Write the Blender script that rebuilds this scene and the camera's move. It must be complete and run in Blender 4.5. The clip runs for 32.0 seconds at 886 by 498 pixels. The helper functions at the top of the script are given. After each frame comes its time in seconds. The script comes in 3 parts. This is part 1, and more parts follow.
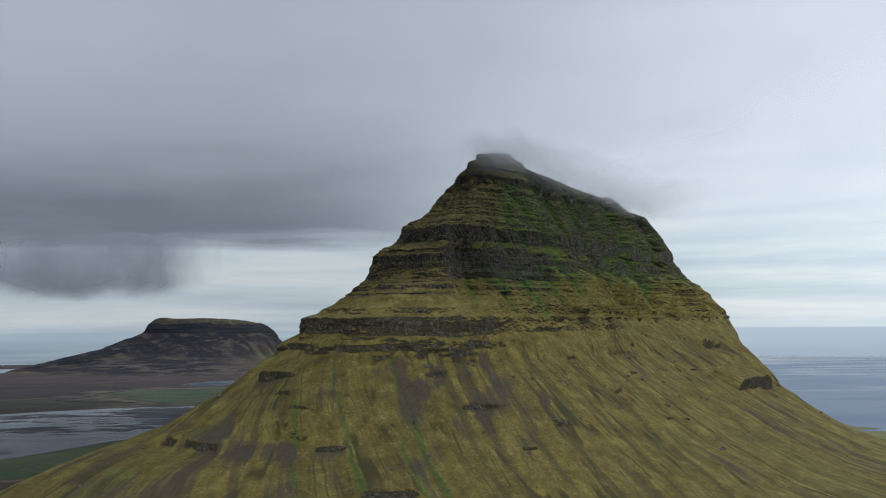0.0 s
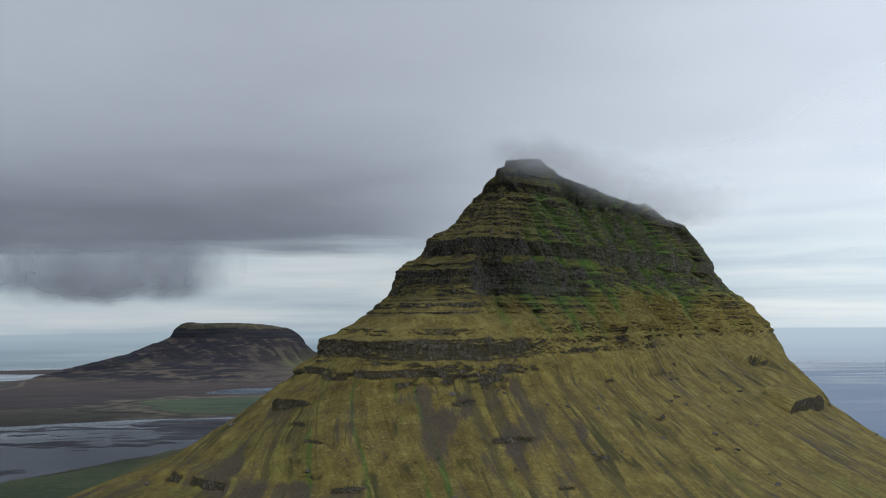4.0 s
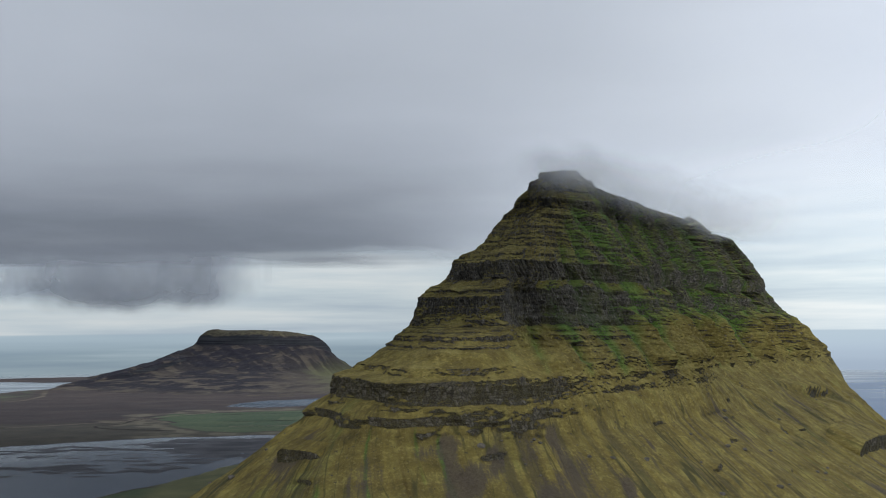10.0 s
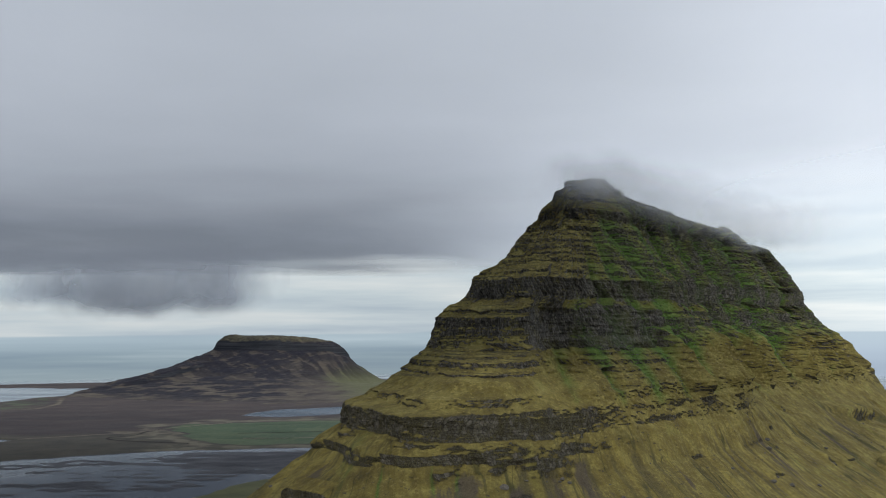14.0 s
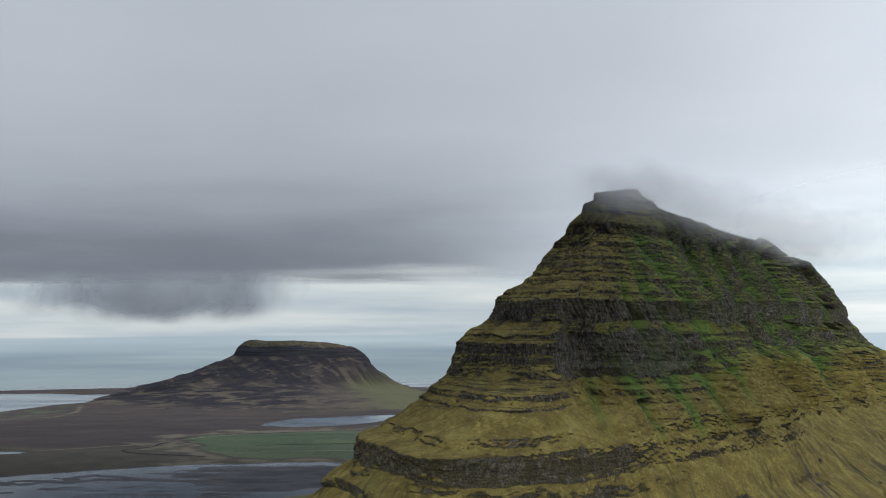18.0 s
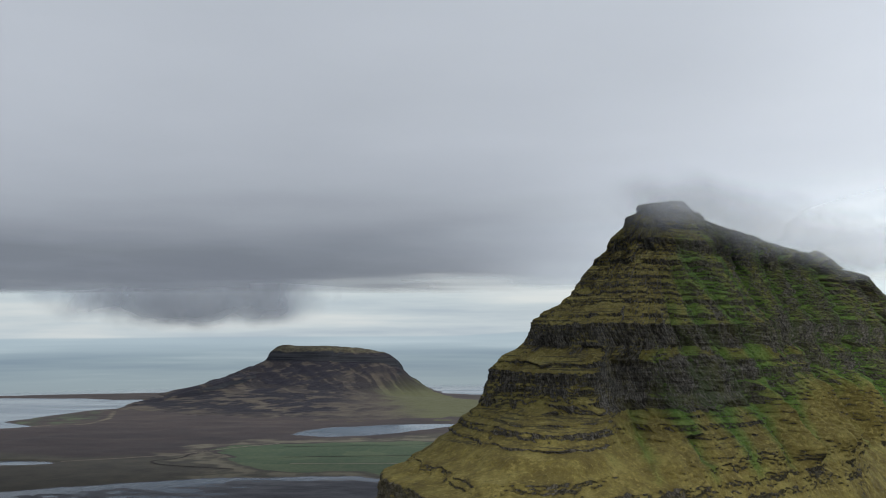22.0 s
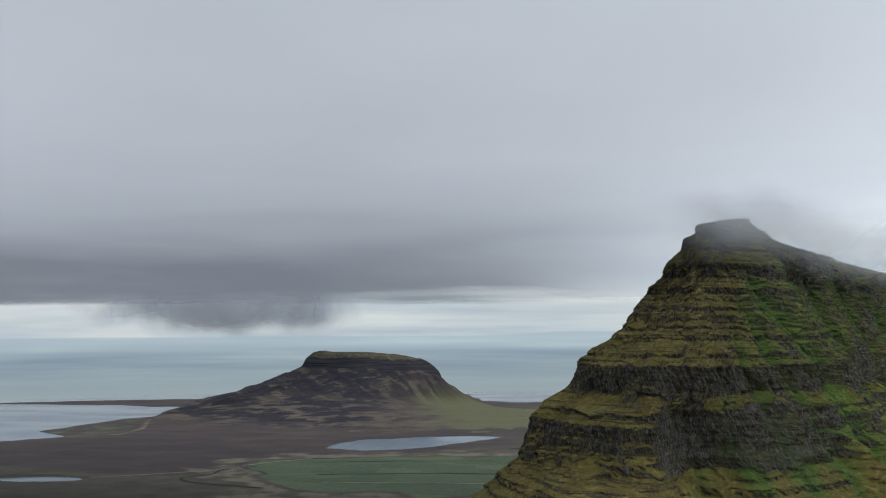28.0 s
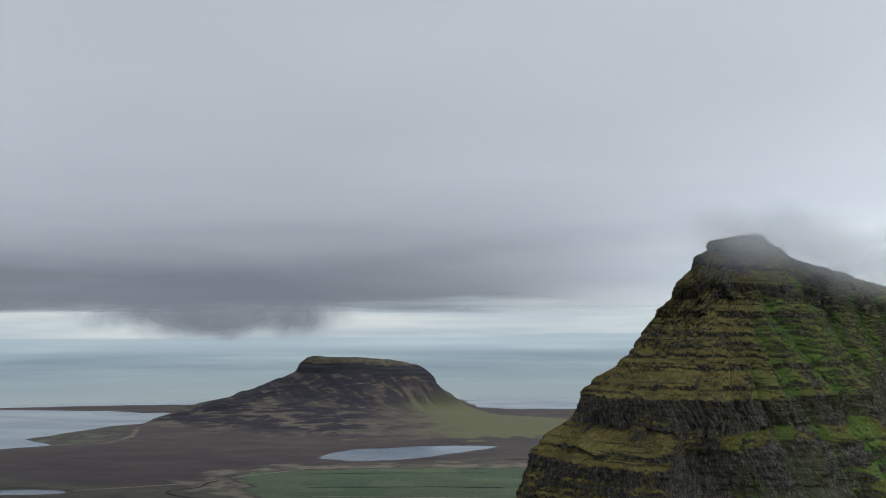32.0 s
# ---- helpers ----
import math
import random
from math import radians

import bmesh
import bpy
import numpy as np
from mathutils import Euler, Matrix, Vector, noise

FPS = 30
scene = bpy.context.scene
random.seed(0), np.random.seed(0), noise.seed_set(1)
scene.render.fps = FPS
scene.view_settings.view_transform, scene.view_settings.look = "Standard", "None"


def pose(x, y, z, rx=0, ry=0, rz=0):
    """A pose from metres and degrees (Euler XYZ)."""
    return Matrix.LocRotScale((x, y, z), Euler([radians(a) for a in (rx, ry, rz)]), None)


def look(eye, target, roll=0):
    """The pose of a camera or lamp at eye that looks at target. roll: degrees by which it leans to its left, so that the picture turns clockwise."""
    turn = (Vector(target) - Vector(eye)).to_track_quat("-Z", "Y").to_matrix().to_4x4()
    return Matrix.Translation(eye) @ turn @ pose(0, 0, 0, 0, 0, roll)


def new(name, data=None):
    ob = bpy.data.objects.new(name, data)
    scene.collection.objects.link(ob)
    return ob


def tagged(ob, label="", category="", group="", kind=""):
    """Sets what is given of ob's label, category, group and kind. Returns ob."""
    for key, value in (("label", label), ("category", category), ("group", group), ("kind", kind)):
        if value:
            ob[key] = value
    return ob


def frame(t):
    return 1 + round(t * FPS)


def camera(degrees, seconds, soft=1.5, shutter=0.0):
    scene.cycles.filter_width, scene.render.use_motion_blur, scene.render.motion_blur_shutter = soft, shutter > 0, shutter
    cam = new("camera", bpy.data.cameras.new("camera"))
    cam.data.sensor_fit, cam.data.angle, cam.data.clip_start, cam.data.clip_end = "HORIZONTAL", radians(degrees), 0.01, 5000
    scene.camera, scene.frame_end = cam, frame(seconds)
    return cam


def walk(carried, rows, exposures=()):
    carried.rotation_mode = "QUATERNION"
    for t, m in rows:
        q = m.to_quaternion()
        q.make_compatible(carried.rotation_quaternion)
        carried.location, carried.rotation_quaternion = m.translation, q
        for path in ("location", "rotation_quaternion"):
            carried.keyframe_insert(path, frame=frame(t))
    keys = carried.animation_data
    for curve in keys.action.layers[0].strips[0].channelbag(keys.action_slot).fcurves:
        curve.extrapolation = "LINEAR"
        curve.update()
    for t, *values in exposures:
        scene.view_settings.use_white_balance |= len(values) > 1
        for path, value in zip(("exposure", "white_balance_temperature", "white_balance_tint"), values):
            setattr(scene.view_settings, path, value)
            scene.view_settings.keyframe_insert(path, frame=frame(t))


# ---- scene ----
# ---- camera and its flight: seconds, place, yaw to the left, pitch up, roll ----
cam = camera(54.28, 32.0, soft=1.0)
FLIGHT = [
    (0, 83.5, -196.6, 191.7, -1.376, 4.836, -0.491), (1, 84.1, -180.6, 197.0, -1.020, 4.854, -0.550), (2, 84.6, -164.5, 202.2, -0.573, 4.861, -0.532),
    (3, 85.1, -148.8, 207.1, -0.029, 4.879, -0.492), (4, 85.5, -133.2, 212.1, 0.469, 4.886, -0.507), (4.5, 85.3, -125.2, 214.7, 0.613, 4.875, -0.464),
    (6.5, 85.7, -94.0, 224.9, 1.207, 4.921, -0.438), (7, 85.8, -86.6, 227.1, 1.371, 4.945, -0.434), (8, 86.1, -71.7, 232.2, 1.720, 4.960, -0.402),
    (9, 86.4, -56.8, 237.5, 2.025, 4.964, -0.440), (10, 86.2, -42.2, 242.5, 2.366, 4.987, -0.422), (11, 85.8, -27.3, 247.4, 2.673, 4.991, -0.416),
    (12, 85.2, -12.3, 251.9, 2.987, 5.032, -0.398), (13, 85.1, 2.7, 256.1, 3.346, 5.074, -0.298), (14, 84.5, 16.6, 261.3, 3.688, 5.095, -0.386),
    (14.5, 84.2, 23.6, 263.9, 3.881, 5.077, -0.327), (16.5, 83.1, 51.4, 273.8, 4.591, 5.148, -0.300), (17, 82.7, 58.1, 276.2, 4.782, 5.168, -0.265),
    (18, 81.7, 71.1, 281.9, 5.145, 5.173, -0.380), (19, 81.2, 84.1, 287.3, 5.582, 5.187, -0.397), (20, 80.8, 97.2, 291.7, 6.204, 5.250, -0.319),
    (21, 79.8, 110.2, 296.8, 6.786, 5.246, -0.282), (22, 79.1, 123.7, 301.6, 7.391, 5.272, -0.265), (23, 77.8, 137.0, 306.4, 7.891, 5.281, -0.221),
    (24, 76.4, 150.1, 311.1, 8.338, 5.300, -0.148), (25, 75.3, 163.2, 316.1, 8.754, 5.321, -0.161), (25.5, 74.4, 170.0, 318.6, 8.947, 5.310, -0.144),
    (27.5, 72.7, 197.3, 328.6, 9.828, 5.278, -0.229), (28, 72.2, 204.0, 331.3, 9.952, 5.255, -0.269), (29, 70.9, 216.9, 335.6, 10.018, 5.291, -0.351),
    (30, 69.7, 229.7, 339.7, 9.977, 5.341, -0.355), (31, 68.4, 241.8, 344.0, 9.967, 5.377, -0.362), (32, 66.5, 253.7, 348.6, 9.706, 5.351, -0.132),
]


def heading(x, y, z, yaw, pitch, roll):
    a, b = radians(yaw), radians(pitch)
    ahead = Vector((-math.sin(a) * math.cos(b), math.cos(a) * math.cos(b), math.sin(b)))
    return look((x, y, z), Vector((x, y, z)) + 100 * ahead, roll)


walk(cam, [(t, heading(*rest)) for t, *rest in FLIGHT], exposures=[(0, -0.30, 6150, 9), (11, -0.15, 6250, 9), (21, -0.06, 6400, 9), (32, -0.05, 6350, 9)])

# ---- world, sun ----
SUN_ELEV, SUN_TURN = radians(30), radians(177)


class Net:
    """A small builder of node trees."""

    def __init__(self, tree):
        self.t = tree
        tree.nodes.clear()

    def n(self, kind, ins=None, **props):
        node = self.t.nodes.new(kind)
        for k, v in props.items():
            setattr(node, k, v)
        for k, v in (ins or {}).items():
            sock = node.inputs[k]
            if isinstance(v, bpy.types.NodeSocket):
                self.t.links.new(v, sock)
            else:
                sock.default_value = v
        return node

    def math(self, op, a, b=0.0, c=0.0, clamp=False):
        return self.n("ShaderNodeMath", {0: a, 1: b, 2: c}, operation=op, use_clamp=clamp).outputs[0]

    def vmul(self, v, by):
        return self.n("ShaderNodeVectorMath", {0: v, 1: by}, operation="MULTIPLY").outputs[0]

    def noise(self, v, scale, detail=4.0, rough=0.55, out=0, dim="3D"):
        return self.n("ShaderNodeTexNoise", {"Vector": v, "Scale": scale, "Detail": detail, "Roughness": rough}, noise_dimensions=dim).outputs[out]

    def range(self, v, a, b, c=0.0, d=1.0, smooth=True):
        return self.n("ShaderNodeMapRange", {0: v, 1: a, 2: b, 3: c, 4: d}, interpolation_type="SMOOTHSTEP" if smooth else "LINEAR").outputs[0]

    def mix(self, f, a, b, mode="MIX"):
        node = self.n("ShaderNodeMix", {0: f}, data_type="RGBA", blend_type=mode)
        for sock, v in ((node.inputs[6], a), (node.inputs[7], b)):
            if isinstance(v, bpy.types.NodeSocket):
                self.t.links.new(v, sock)
            else:
                sock.default_value = (*v, 1) if len(v) == 3 else v
        return node.outputs[2]

    def ramp(self, f, stops):
        node = self.n("ShaderNodeValToRGB", {0: f})
        el = node.color_ramp.elements
        while len(el) < len(stops):
            el.new(0.5)
        for e, (p, c) in zip(el, stops):
            e.position, e.color = p, (*c, 1)
        return node.outputs[0]

    def bump(self, h, strength, dist):
        return self.n("ShaderNodeBump", {"Height": h, "Strength": strength, "Distance": dist}).outputs[0]


def build_world():
    world = bpy.data.worlds.new("sky")
    world.use_nodes = True
    scene.world = world
    g = Net(world.node_tree)
    way = g.n("ShaderNodeTexCoord").outputs["Generated"]
    xyz = g.n("ShaderNodeSeparateXYZ", {0: way})
    up = xyz.outputs[2]
    sky = g.n("ShaderNodeTexSky", sky_type="NISHITA", sun_disc=False, sun_elevation=SUN_ELEV, sun_rotation=SUN_TURN).outputs[0]
    sky = g.mix(1.0, sky, (0.075, 0.075, 0.075), "MULTIPLY")
    # high overcast: long flat streaks near the horizon, soft billows above
    streak = g.noise(g.vmul(way, (2.0, 2.0, 26.0)), 1.6, 5, 0.55)
    billow = g.noise(g.vmul(way, (1.0, 1.0, 2.2)), 2.2, 4, 0.5)
    low = g.ramp(streak, [(0.30, (0.44, 0.52, 0.60)), (0.50, (0.60, 0.67, 0.71)), (0.68, (0.76, 0.79, 0.79))])
    high = g.ramp(billow, [(0.3, (0.55, 0.58, 0.65)), (0.7, (0.74, 0.76, 0.80))])
    cloud = g.mix(g.range(up, 0.03, 0.22), low, high)
    air = g.mix(0.88, sky, cloud)
    # the side where the sun stands behind the cloud is brighter
    side = g.range(g.n("ShaderNodeVectorMath", {0: way, 1: (0.80, 0.38, 0.40)}, operation="DOT_PRODUCT").outputs["Value"], 0.35, 1.0)
    air = g.mix(side, air, g.mix(1.0, air, (1.78, 1.76, 1.73), "MULTIPLY"))
    # a far low coast on the skyline, and the open sea past the end of the water sheet
    coast = g.math("MULTIPLY", g.range(xyz.outputs[0], -0.13, -0.02), g.range(xyz.outputs[0], 0.22, 0.10))
    crest = g.math("MULTIPLY", coast, g.noise(g.vmul(way, (9.0, 0.0, 0.0)), 1.5, 2))
    top = g.math("MULTIPLY_ADD", crest, 0.009, -0.0085)
    # sky sheen and haze painted into the sea's colour: paler towards horizon and east
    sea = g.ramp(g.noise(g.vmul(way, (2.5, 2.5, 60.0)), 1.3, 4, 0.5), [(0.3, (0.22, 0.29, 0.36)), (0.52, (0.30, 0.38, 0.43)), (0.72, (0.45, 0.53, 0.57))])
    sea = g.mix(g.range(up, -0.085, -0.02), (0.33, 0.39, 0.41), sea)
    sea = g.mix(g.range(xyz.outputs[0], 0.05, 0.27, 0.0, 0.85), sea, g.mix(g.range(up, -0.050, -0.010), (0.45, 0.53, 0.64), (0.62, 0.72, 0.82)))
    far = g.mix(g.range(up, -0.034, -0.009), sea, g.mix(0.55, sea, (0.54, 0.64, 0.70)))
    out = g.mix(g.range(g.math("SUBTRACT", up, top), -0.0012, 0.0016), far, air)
    # overcast brightens towards the zenith
    out = g.mix(g.range(up, 0.20, 0.85), out, g.mix(1.0, out, (2.3, 2.3, 2.34), "MULTIPLY"))
    bg = g.n("ShaderNodeBackground", {0: out, 1: 1.0})
    g.n("ShaderNodeOutputWorld", {0: bg.outputs[0]})


build_world()
sun = new("sun", bpy.data.lights.new("sun", "SUN"))
sun.data.energy, sun.data.angle, sun.data.color = 2.0, radians(6), (1.0, 0.95, 0.86)
sun.matrix_world = look((math.sin(SUN_TURN) * 3000, math.cos(SUN_TURN) * 3000, 3000 * math.tan(SUN_ELEV)), (0, 0, 0))


# ---- numeric noise ----
def hashed(*ints):
    h = np.zeros(np.broadcast(*ints).shape, np.uint32)
    for k, v in enumerate(ints):
        h = (h ^ (v.astype(np.int64) & 0xFFFFFFFF).astype(np.uint32)) * np.uint32(0x9E3779B1 + 2 * k)
        h ^= h >> np.uint32(15)
    h *= np.uint32(0x85EBCA6B)
    h ^= h >> np.uint32(13)
    return h.astype(np.float64) / 4294967296.0


def vnoise(x, y, seed=0):
    x, y = np.broadcast_arrays(np.asarray(x, float), np.asarray(y, float))
    ix, iy = np.floor(x), np.floor(y)
    fx, fy = x - ix, y - iy
    u, v = fx * fx * fx * (fx * (fx * 6 - 15) + 10), fy * fy * fy * (fy * (fy * 6 - 15) + 10)
    ix, iy, s = ix.astype(np.int64), iy.astype(np.int64), np.full(x.shape, seed, np.int64)
    a, b, c, d = hashed(ix, iy, s), hashed(ix + 1, iy, s), hashed(ix, iy + 1, s), hashed(ix + 1, iy + 1, s)
    return (a + (b - a) * u + (c - a) * v + (a - b - c + d) * u * v) * 2 - 1


def fbm(x, y, octaves=4, seed=0, gain=0.5):
    total, amp, f = 0.0, 1.0, 1.0
    for k in range(octaves):
        total = total + amp * vnoise(x * f + 17.3 * k, y * f - 9.1 * k, seed + 31 * k)
        amp, f = amp * gain, f * 2.03
    return total


def ridged(x, y, octaves=4, seed=0):
    total, amp, f = 0.0, 1.0, 1.0
    for k in range(octaves):
        total = total + amp * (1 - 2 * np.abs(vnoise(x * f + 5.7 * k, y * f + 3.3 * k, seed + 13 * k)))
        amp, f = amp * 0.5, f * 2.1
    return total


def step(a, b, x):
    t = np.clip((x - a) / (b - a), 0, 1)
    return t * t * (3 - 2 * t)


def polygon_distance(x, y, corners):
    """Distance to a closed outline, below zero inside it."""
    best, inside = np.full(x.shape, 1e9), np.zeros(x.shape, bool)
    for (ax, ay), (bx, by) in zip(corners, corners[1:] + corners[:1]):
        ex, ey = bx - ax, by - ay
        t = np.clip(((x - ax) * ex + (y - ay) * ey) / (ex * ex + ey * ey), 0, 1)
        best = np.minimum(best, np.hypot(x - ax - t * ex, y - ay - t * ey))
        crosses = (ay > y) != (by > y)
        inside ^= crosses & (x < (by != ay) * (bx - ax) * (y - ay) / (by - ay if by != ay else 1) + ax)
    return np.where(inside, -best, best)


def sheet(name, verts, shape, material, parent=None, attrs=None, wrap=False):
    """A grid of points (rows, columns) as one smooth mesh."""
    rows, cols = shape
    ids = np.arange(rows * cols).reshape(rows, cols)
    right = np.roll(ids, -1, 1) if wrap else ids[:, 1:]
    left = ids if wrap else ids[:, :-1]
    quads = np.stack([left[:-1], right[:-1], right[1:], left[1:]], -1).reshape(-1, 4)
    me = bpy.data.meshes.new(name)
    me.vertices.add(rows * cols)
    me.vertices.foreach_set("co", verts.astype(np.float32).ravel())
    me.loops.add(quads.size)
    me.loops.foreach_set("vertex_index", quads.astype(np.int32).ravel())
    me.polygons.add(len(quads))
    me.polygons.foreach_set("loop_start", np.arange(0, quads.size, 4, dtype=np.int32))
    me.polygons.foreach_set("use_smooth", np.ones(len(quads), bool))
    for key, values in (attrs or {}).items():
        me.attributes.new(key, "FLOAT", "POINT").data.foreach_set("value", np.asarray(values, np.float32).ravel())
    me.update()
    me.materials.append(material)
    ob = new(name, me)
    if parent:
        ob.parent = parent
    return ob


def part(name, bm, material, parent, label=""):
    me = bpy.data.meshes.new(name)
    bm.to_mesh(me)
    bm.free()
    me.materials.append(material)
    ob = new(name, me)
    ob.parent = parent
    return tagged(ob, label) if label else ob


# ---- materials ----
def material(name):
    m = bpy.data.materials.new(name)
    m.use_nodes = True
    g = Net(m.node_tree)
    return m, g


def finish(g, colour, rough, normal=None, spec=0.3):
    ins = {"Base Color": colour, "Roughness": rough, "Specular IOR Level": spec}
    if normal is not None:
        ins["Normal"] = normal
    b = g.n("ShaderNodeBsdfPrincipled", ins)
    g.n("ShaderNodeOutputMaterial", {0: b.outputs[0]})


def mountain_material():
    m, g = material("mountain_turf_and_basalt")
    pos = g.n("ShaderNodeNewGeometry").outputs["Position"]
    nz = g.n("ShaderNodeSeparateXYZ", {0: g.n("ShaderNodeNewGeometry").outputs["Normal"]}).outputs[2]
    z = g.n("ShaderNodeSeparateXYZ", {0: pos}).outputs[2]
    s, lush, scree, soft = (g.n("ShaderNodeAttribute", attribute_name=k).outputs["Fac"] for k in ("along", "lush", "scree", "soft"))
    fall = g.n("ShaderNodeCombineXYZ", {0: s, 1: g.math("MULTIPLY", z, 0.13), 2: 0.0}).outputs[0]
    below = g.range(z, 205.0, 150.0)
    grain, fine = g.noise(pos, 1.1, 4, 0.7), g.noise(pos, 0.42, 5, 0.65)
    mid, big = g.noise(pos, 0.055, 5, 0.6), g.noise(pos, 0.011, 3, 0.5)
    streak, tint, rill = g.noise(fall, 0.085, 5, 0.62), g.noise(fall, 0.23, 4, 0.65), g.noise(fall, 0.052, 3, 0.5)
    # turf: straw, olive, fresh green
    dry = g.ramp(mid, [(0.30, (0.086, 0.068, 0.021)), (0.50, (0.146, 0.120, 0.034)), (0.72, (0.222, 0.190, 0.062))])
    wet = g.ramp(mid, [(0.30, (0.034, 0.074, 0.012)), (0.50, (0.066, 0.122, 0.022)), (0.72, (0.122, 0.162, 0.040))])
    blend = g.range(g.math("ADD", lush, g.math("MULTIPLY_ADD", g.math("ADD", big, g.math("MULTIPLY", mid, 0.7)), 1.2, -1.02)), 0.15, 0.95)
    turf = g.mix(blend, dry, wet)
    worn = g.range(g.math("MULTIPLY_ADD", tint, 0.6, g.math("MULTIPLY", fine, 0.5)), 0.46, 0.70, 0.0, 0.48)
    turf = g.mix(g.math("MULTIPLY", worn, below), turf, (0.082, 0.064, 0.027))
    long_fall = g.n("ShaderNodeCombineXYZ", {0: s, 1: g.math("MULTIPLY", z, 0.045), 2: 0.0}).outputs[0]
    swath = g.math("MULTIPLY_ADD", g.noise(long_fall, 0.036, 4, 0.6), 0.45, g.math("MULTIPLY", g.noise(long_fall, 0.14, 5, 0.65), 0.55))
    shade = g.ramp(swath, [(0.37, (0.54, 0.49, 0.44)), (0.46, (0.82, 0.82, 0.78)), (0.60, (1.10, 1.08, 0.98))])
    turf = g.mix(below, turf, g.mix(1.0, turf, shade, "MULTIPLY"))
    tuft = g.math("MULTIPLY_ADD", grain, 0.6, g.math("MULTIPLY", fine, 0.4))
    clump = g.noise(pos, 0.21, 4, 0.62)
    calm = g.math("MULTIPLY_ADD", below, -0.55, 1.0)
    turf = g.mix(g.math("MULTIPLY", g.range(clump, 0.52, 0.68, 0.0, 0.38), calm), turf, g.mix(lush, (0.078, 0.060, 0.024), (0.040, 0.056, 0.018)))
    turf = g.mix(g.math("MULTIPLY", g.range(clump, 0.46, 0.34, 0.0, 0.50), calm), turf, g.mix(lush, (0.290, 0.240, 0.080), (0.118, 0.152, 0.040)))
    turf = g.mix(g.math("MULTIPLY", g.range(tuft, 0.48, 0.66, 0.0, 0.50), calm), turf, (0.056, 0.052, 0.020))
    turf = g.mix(g.range(tuft, 0.47, 0.38, 0.0, 0.18), turf, (0.30, 0.27, 0.12))
    turf = g.mix(g.math("MULTIPLY", g.range(rill, 0.60, 0.72, 0.0, 0.28), below), turf, wet)
    # thin broken rock steps in the turf, level for long stretches
    seam = g.noise(g.vmul(pos, (0.022, 0.022, 1.0)), 0.62, 4, 0.68)
    seam = g.math("MULTIPLY", g.range(seam, 0.535, 0.60, 0.0, 0.8), g.math("MULTIPLY", g.range(g.math("ADD", fine, g.math("MULTIPLY", mid, 0.8)), 0.72, 0.92), g.range(z, 200.0, 212.0)))
    turf = g.mix(g.math("MULTIPLY", seam, g.range(soft, 0.45, 0.15)), turf, (0.036, 0.033, 0.024))
    # narrow gullies down the fall line
    for size, wide, deep in ((0.026, 0.016, 0.85), (0.060, 0.012, 0.60)):
        cut = g.math("ABSOLUTE", g.math("SUBTRACT", g.noise(fall, size, 3, 0.5), 0.5))
        cut = g.math("MULTIPLY", g.range(cut, wide * 0.25, wide, deep, 0.0), g.range(g.noise(pos, 0.02, 2, 0.5), 0.42, 0.58))
        turf = g.mix(g.math("MULTIPLY", cut, below), turf, (0.040, 0.040, 0.017))
    drain = g.n("ShaderNodeAttribute", attribute_name="drain").outputs["Fac"]
    turf = g.mix(g.math("MULTIPLY", g.range(g.math("MULTIPLY_ADD", fine, 0.5, drain), 0.40, 0.95, 0.0, 0.66), below), turf, g.mix(g.range(grain, 0.4, 0.6), (0.040, 0.036, 0.018), (0.074, 0.062, 0.034)))
    # blocks strewn thinly over the slope
    block_at = g.noise(g.vmul(pos, (0.6, 0.6, 1.0)), 0.30, 4, 0.7)
    turf = g.mix(g.math("MULTIPLY", g.range(block_at, 0.63, 0.68, 0.0, 0.8), below), turf, (0.045, 0.040, 0.030))
    # bare gravel chutes
    gravel = g.ramp(g.math("MULTIPLY_ADD", fine, 0.5, g.math("MULTIPLY", grain, 0.5)), [(0.35, (0.026, 0.022, 0.018)), (0.65, (0.088, 0.072, 0.056))])
    bare = g.range(g.math("ADD", scree, g.math("MULTIPLY_ADD", streak, 1.6, g.math("MULTIPLY_ADD", fine, 0.25, -0.90))), 0.22, 0.42, 0.0, 0.85)
    turf = g.mix(g.math("MULTIPLY", bare, below), turf, gravel)
    # rock where it is steep
    strata = g.noise(g.vmul(pos, (0.06, 0.06, 1.0)), 0.85, 4, 0.7)
    column = g.noise(g.n("ShaderNodeCombineXYZ", {0: s, 1: g.math("MULTIPLY", z, 0.16), 2: 0.0}).outputs[0], 0.55, 3, 0.6)
    wall = g.n("ShaderNodeCombineXYZ", {0: g.math("MULTIPLY_ADD", fine, 1.2, s), 1: g.math("MULTIPLY", z, 0.42), 2: 0.0}).outputs[0]
    block = g.n("ShaderNodeSeparateColor", {0: g.n("ShaderNodeTexVoronoi", {"Vector": wall, "Scale": 0.62}).outputs["Color"]}).outputs[0]
    joint = g.range(g.n("ShaderNodeTexVoronoi", {"Vector": wall, "Scale": 0.62}, feature="DISTANCE_TO_EDGE").outputs["Distance"], 0.0, 0.16)
    tone = g.math("ADD", g.math("MULTIPLY", column, 0.30), g.math("MULTIPLY_ADD", strata, 0.34, g.math("MULTIPLY_ADD", grain, 0.16, g.math("MULTIPLY", block, 0.20))))
    tone = g.math("MULTIPLY", tone, g.math("MULTIPLY_ADD", joint, 0.28, 0.72))
    rock = g.ramp(tone, [(0.27, (0.016, 0.015, 0.014)), (0.43, (0.068, 0.063, 0.054)), (0.60, (0.158, 0.145, 0.122))])
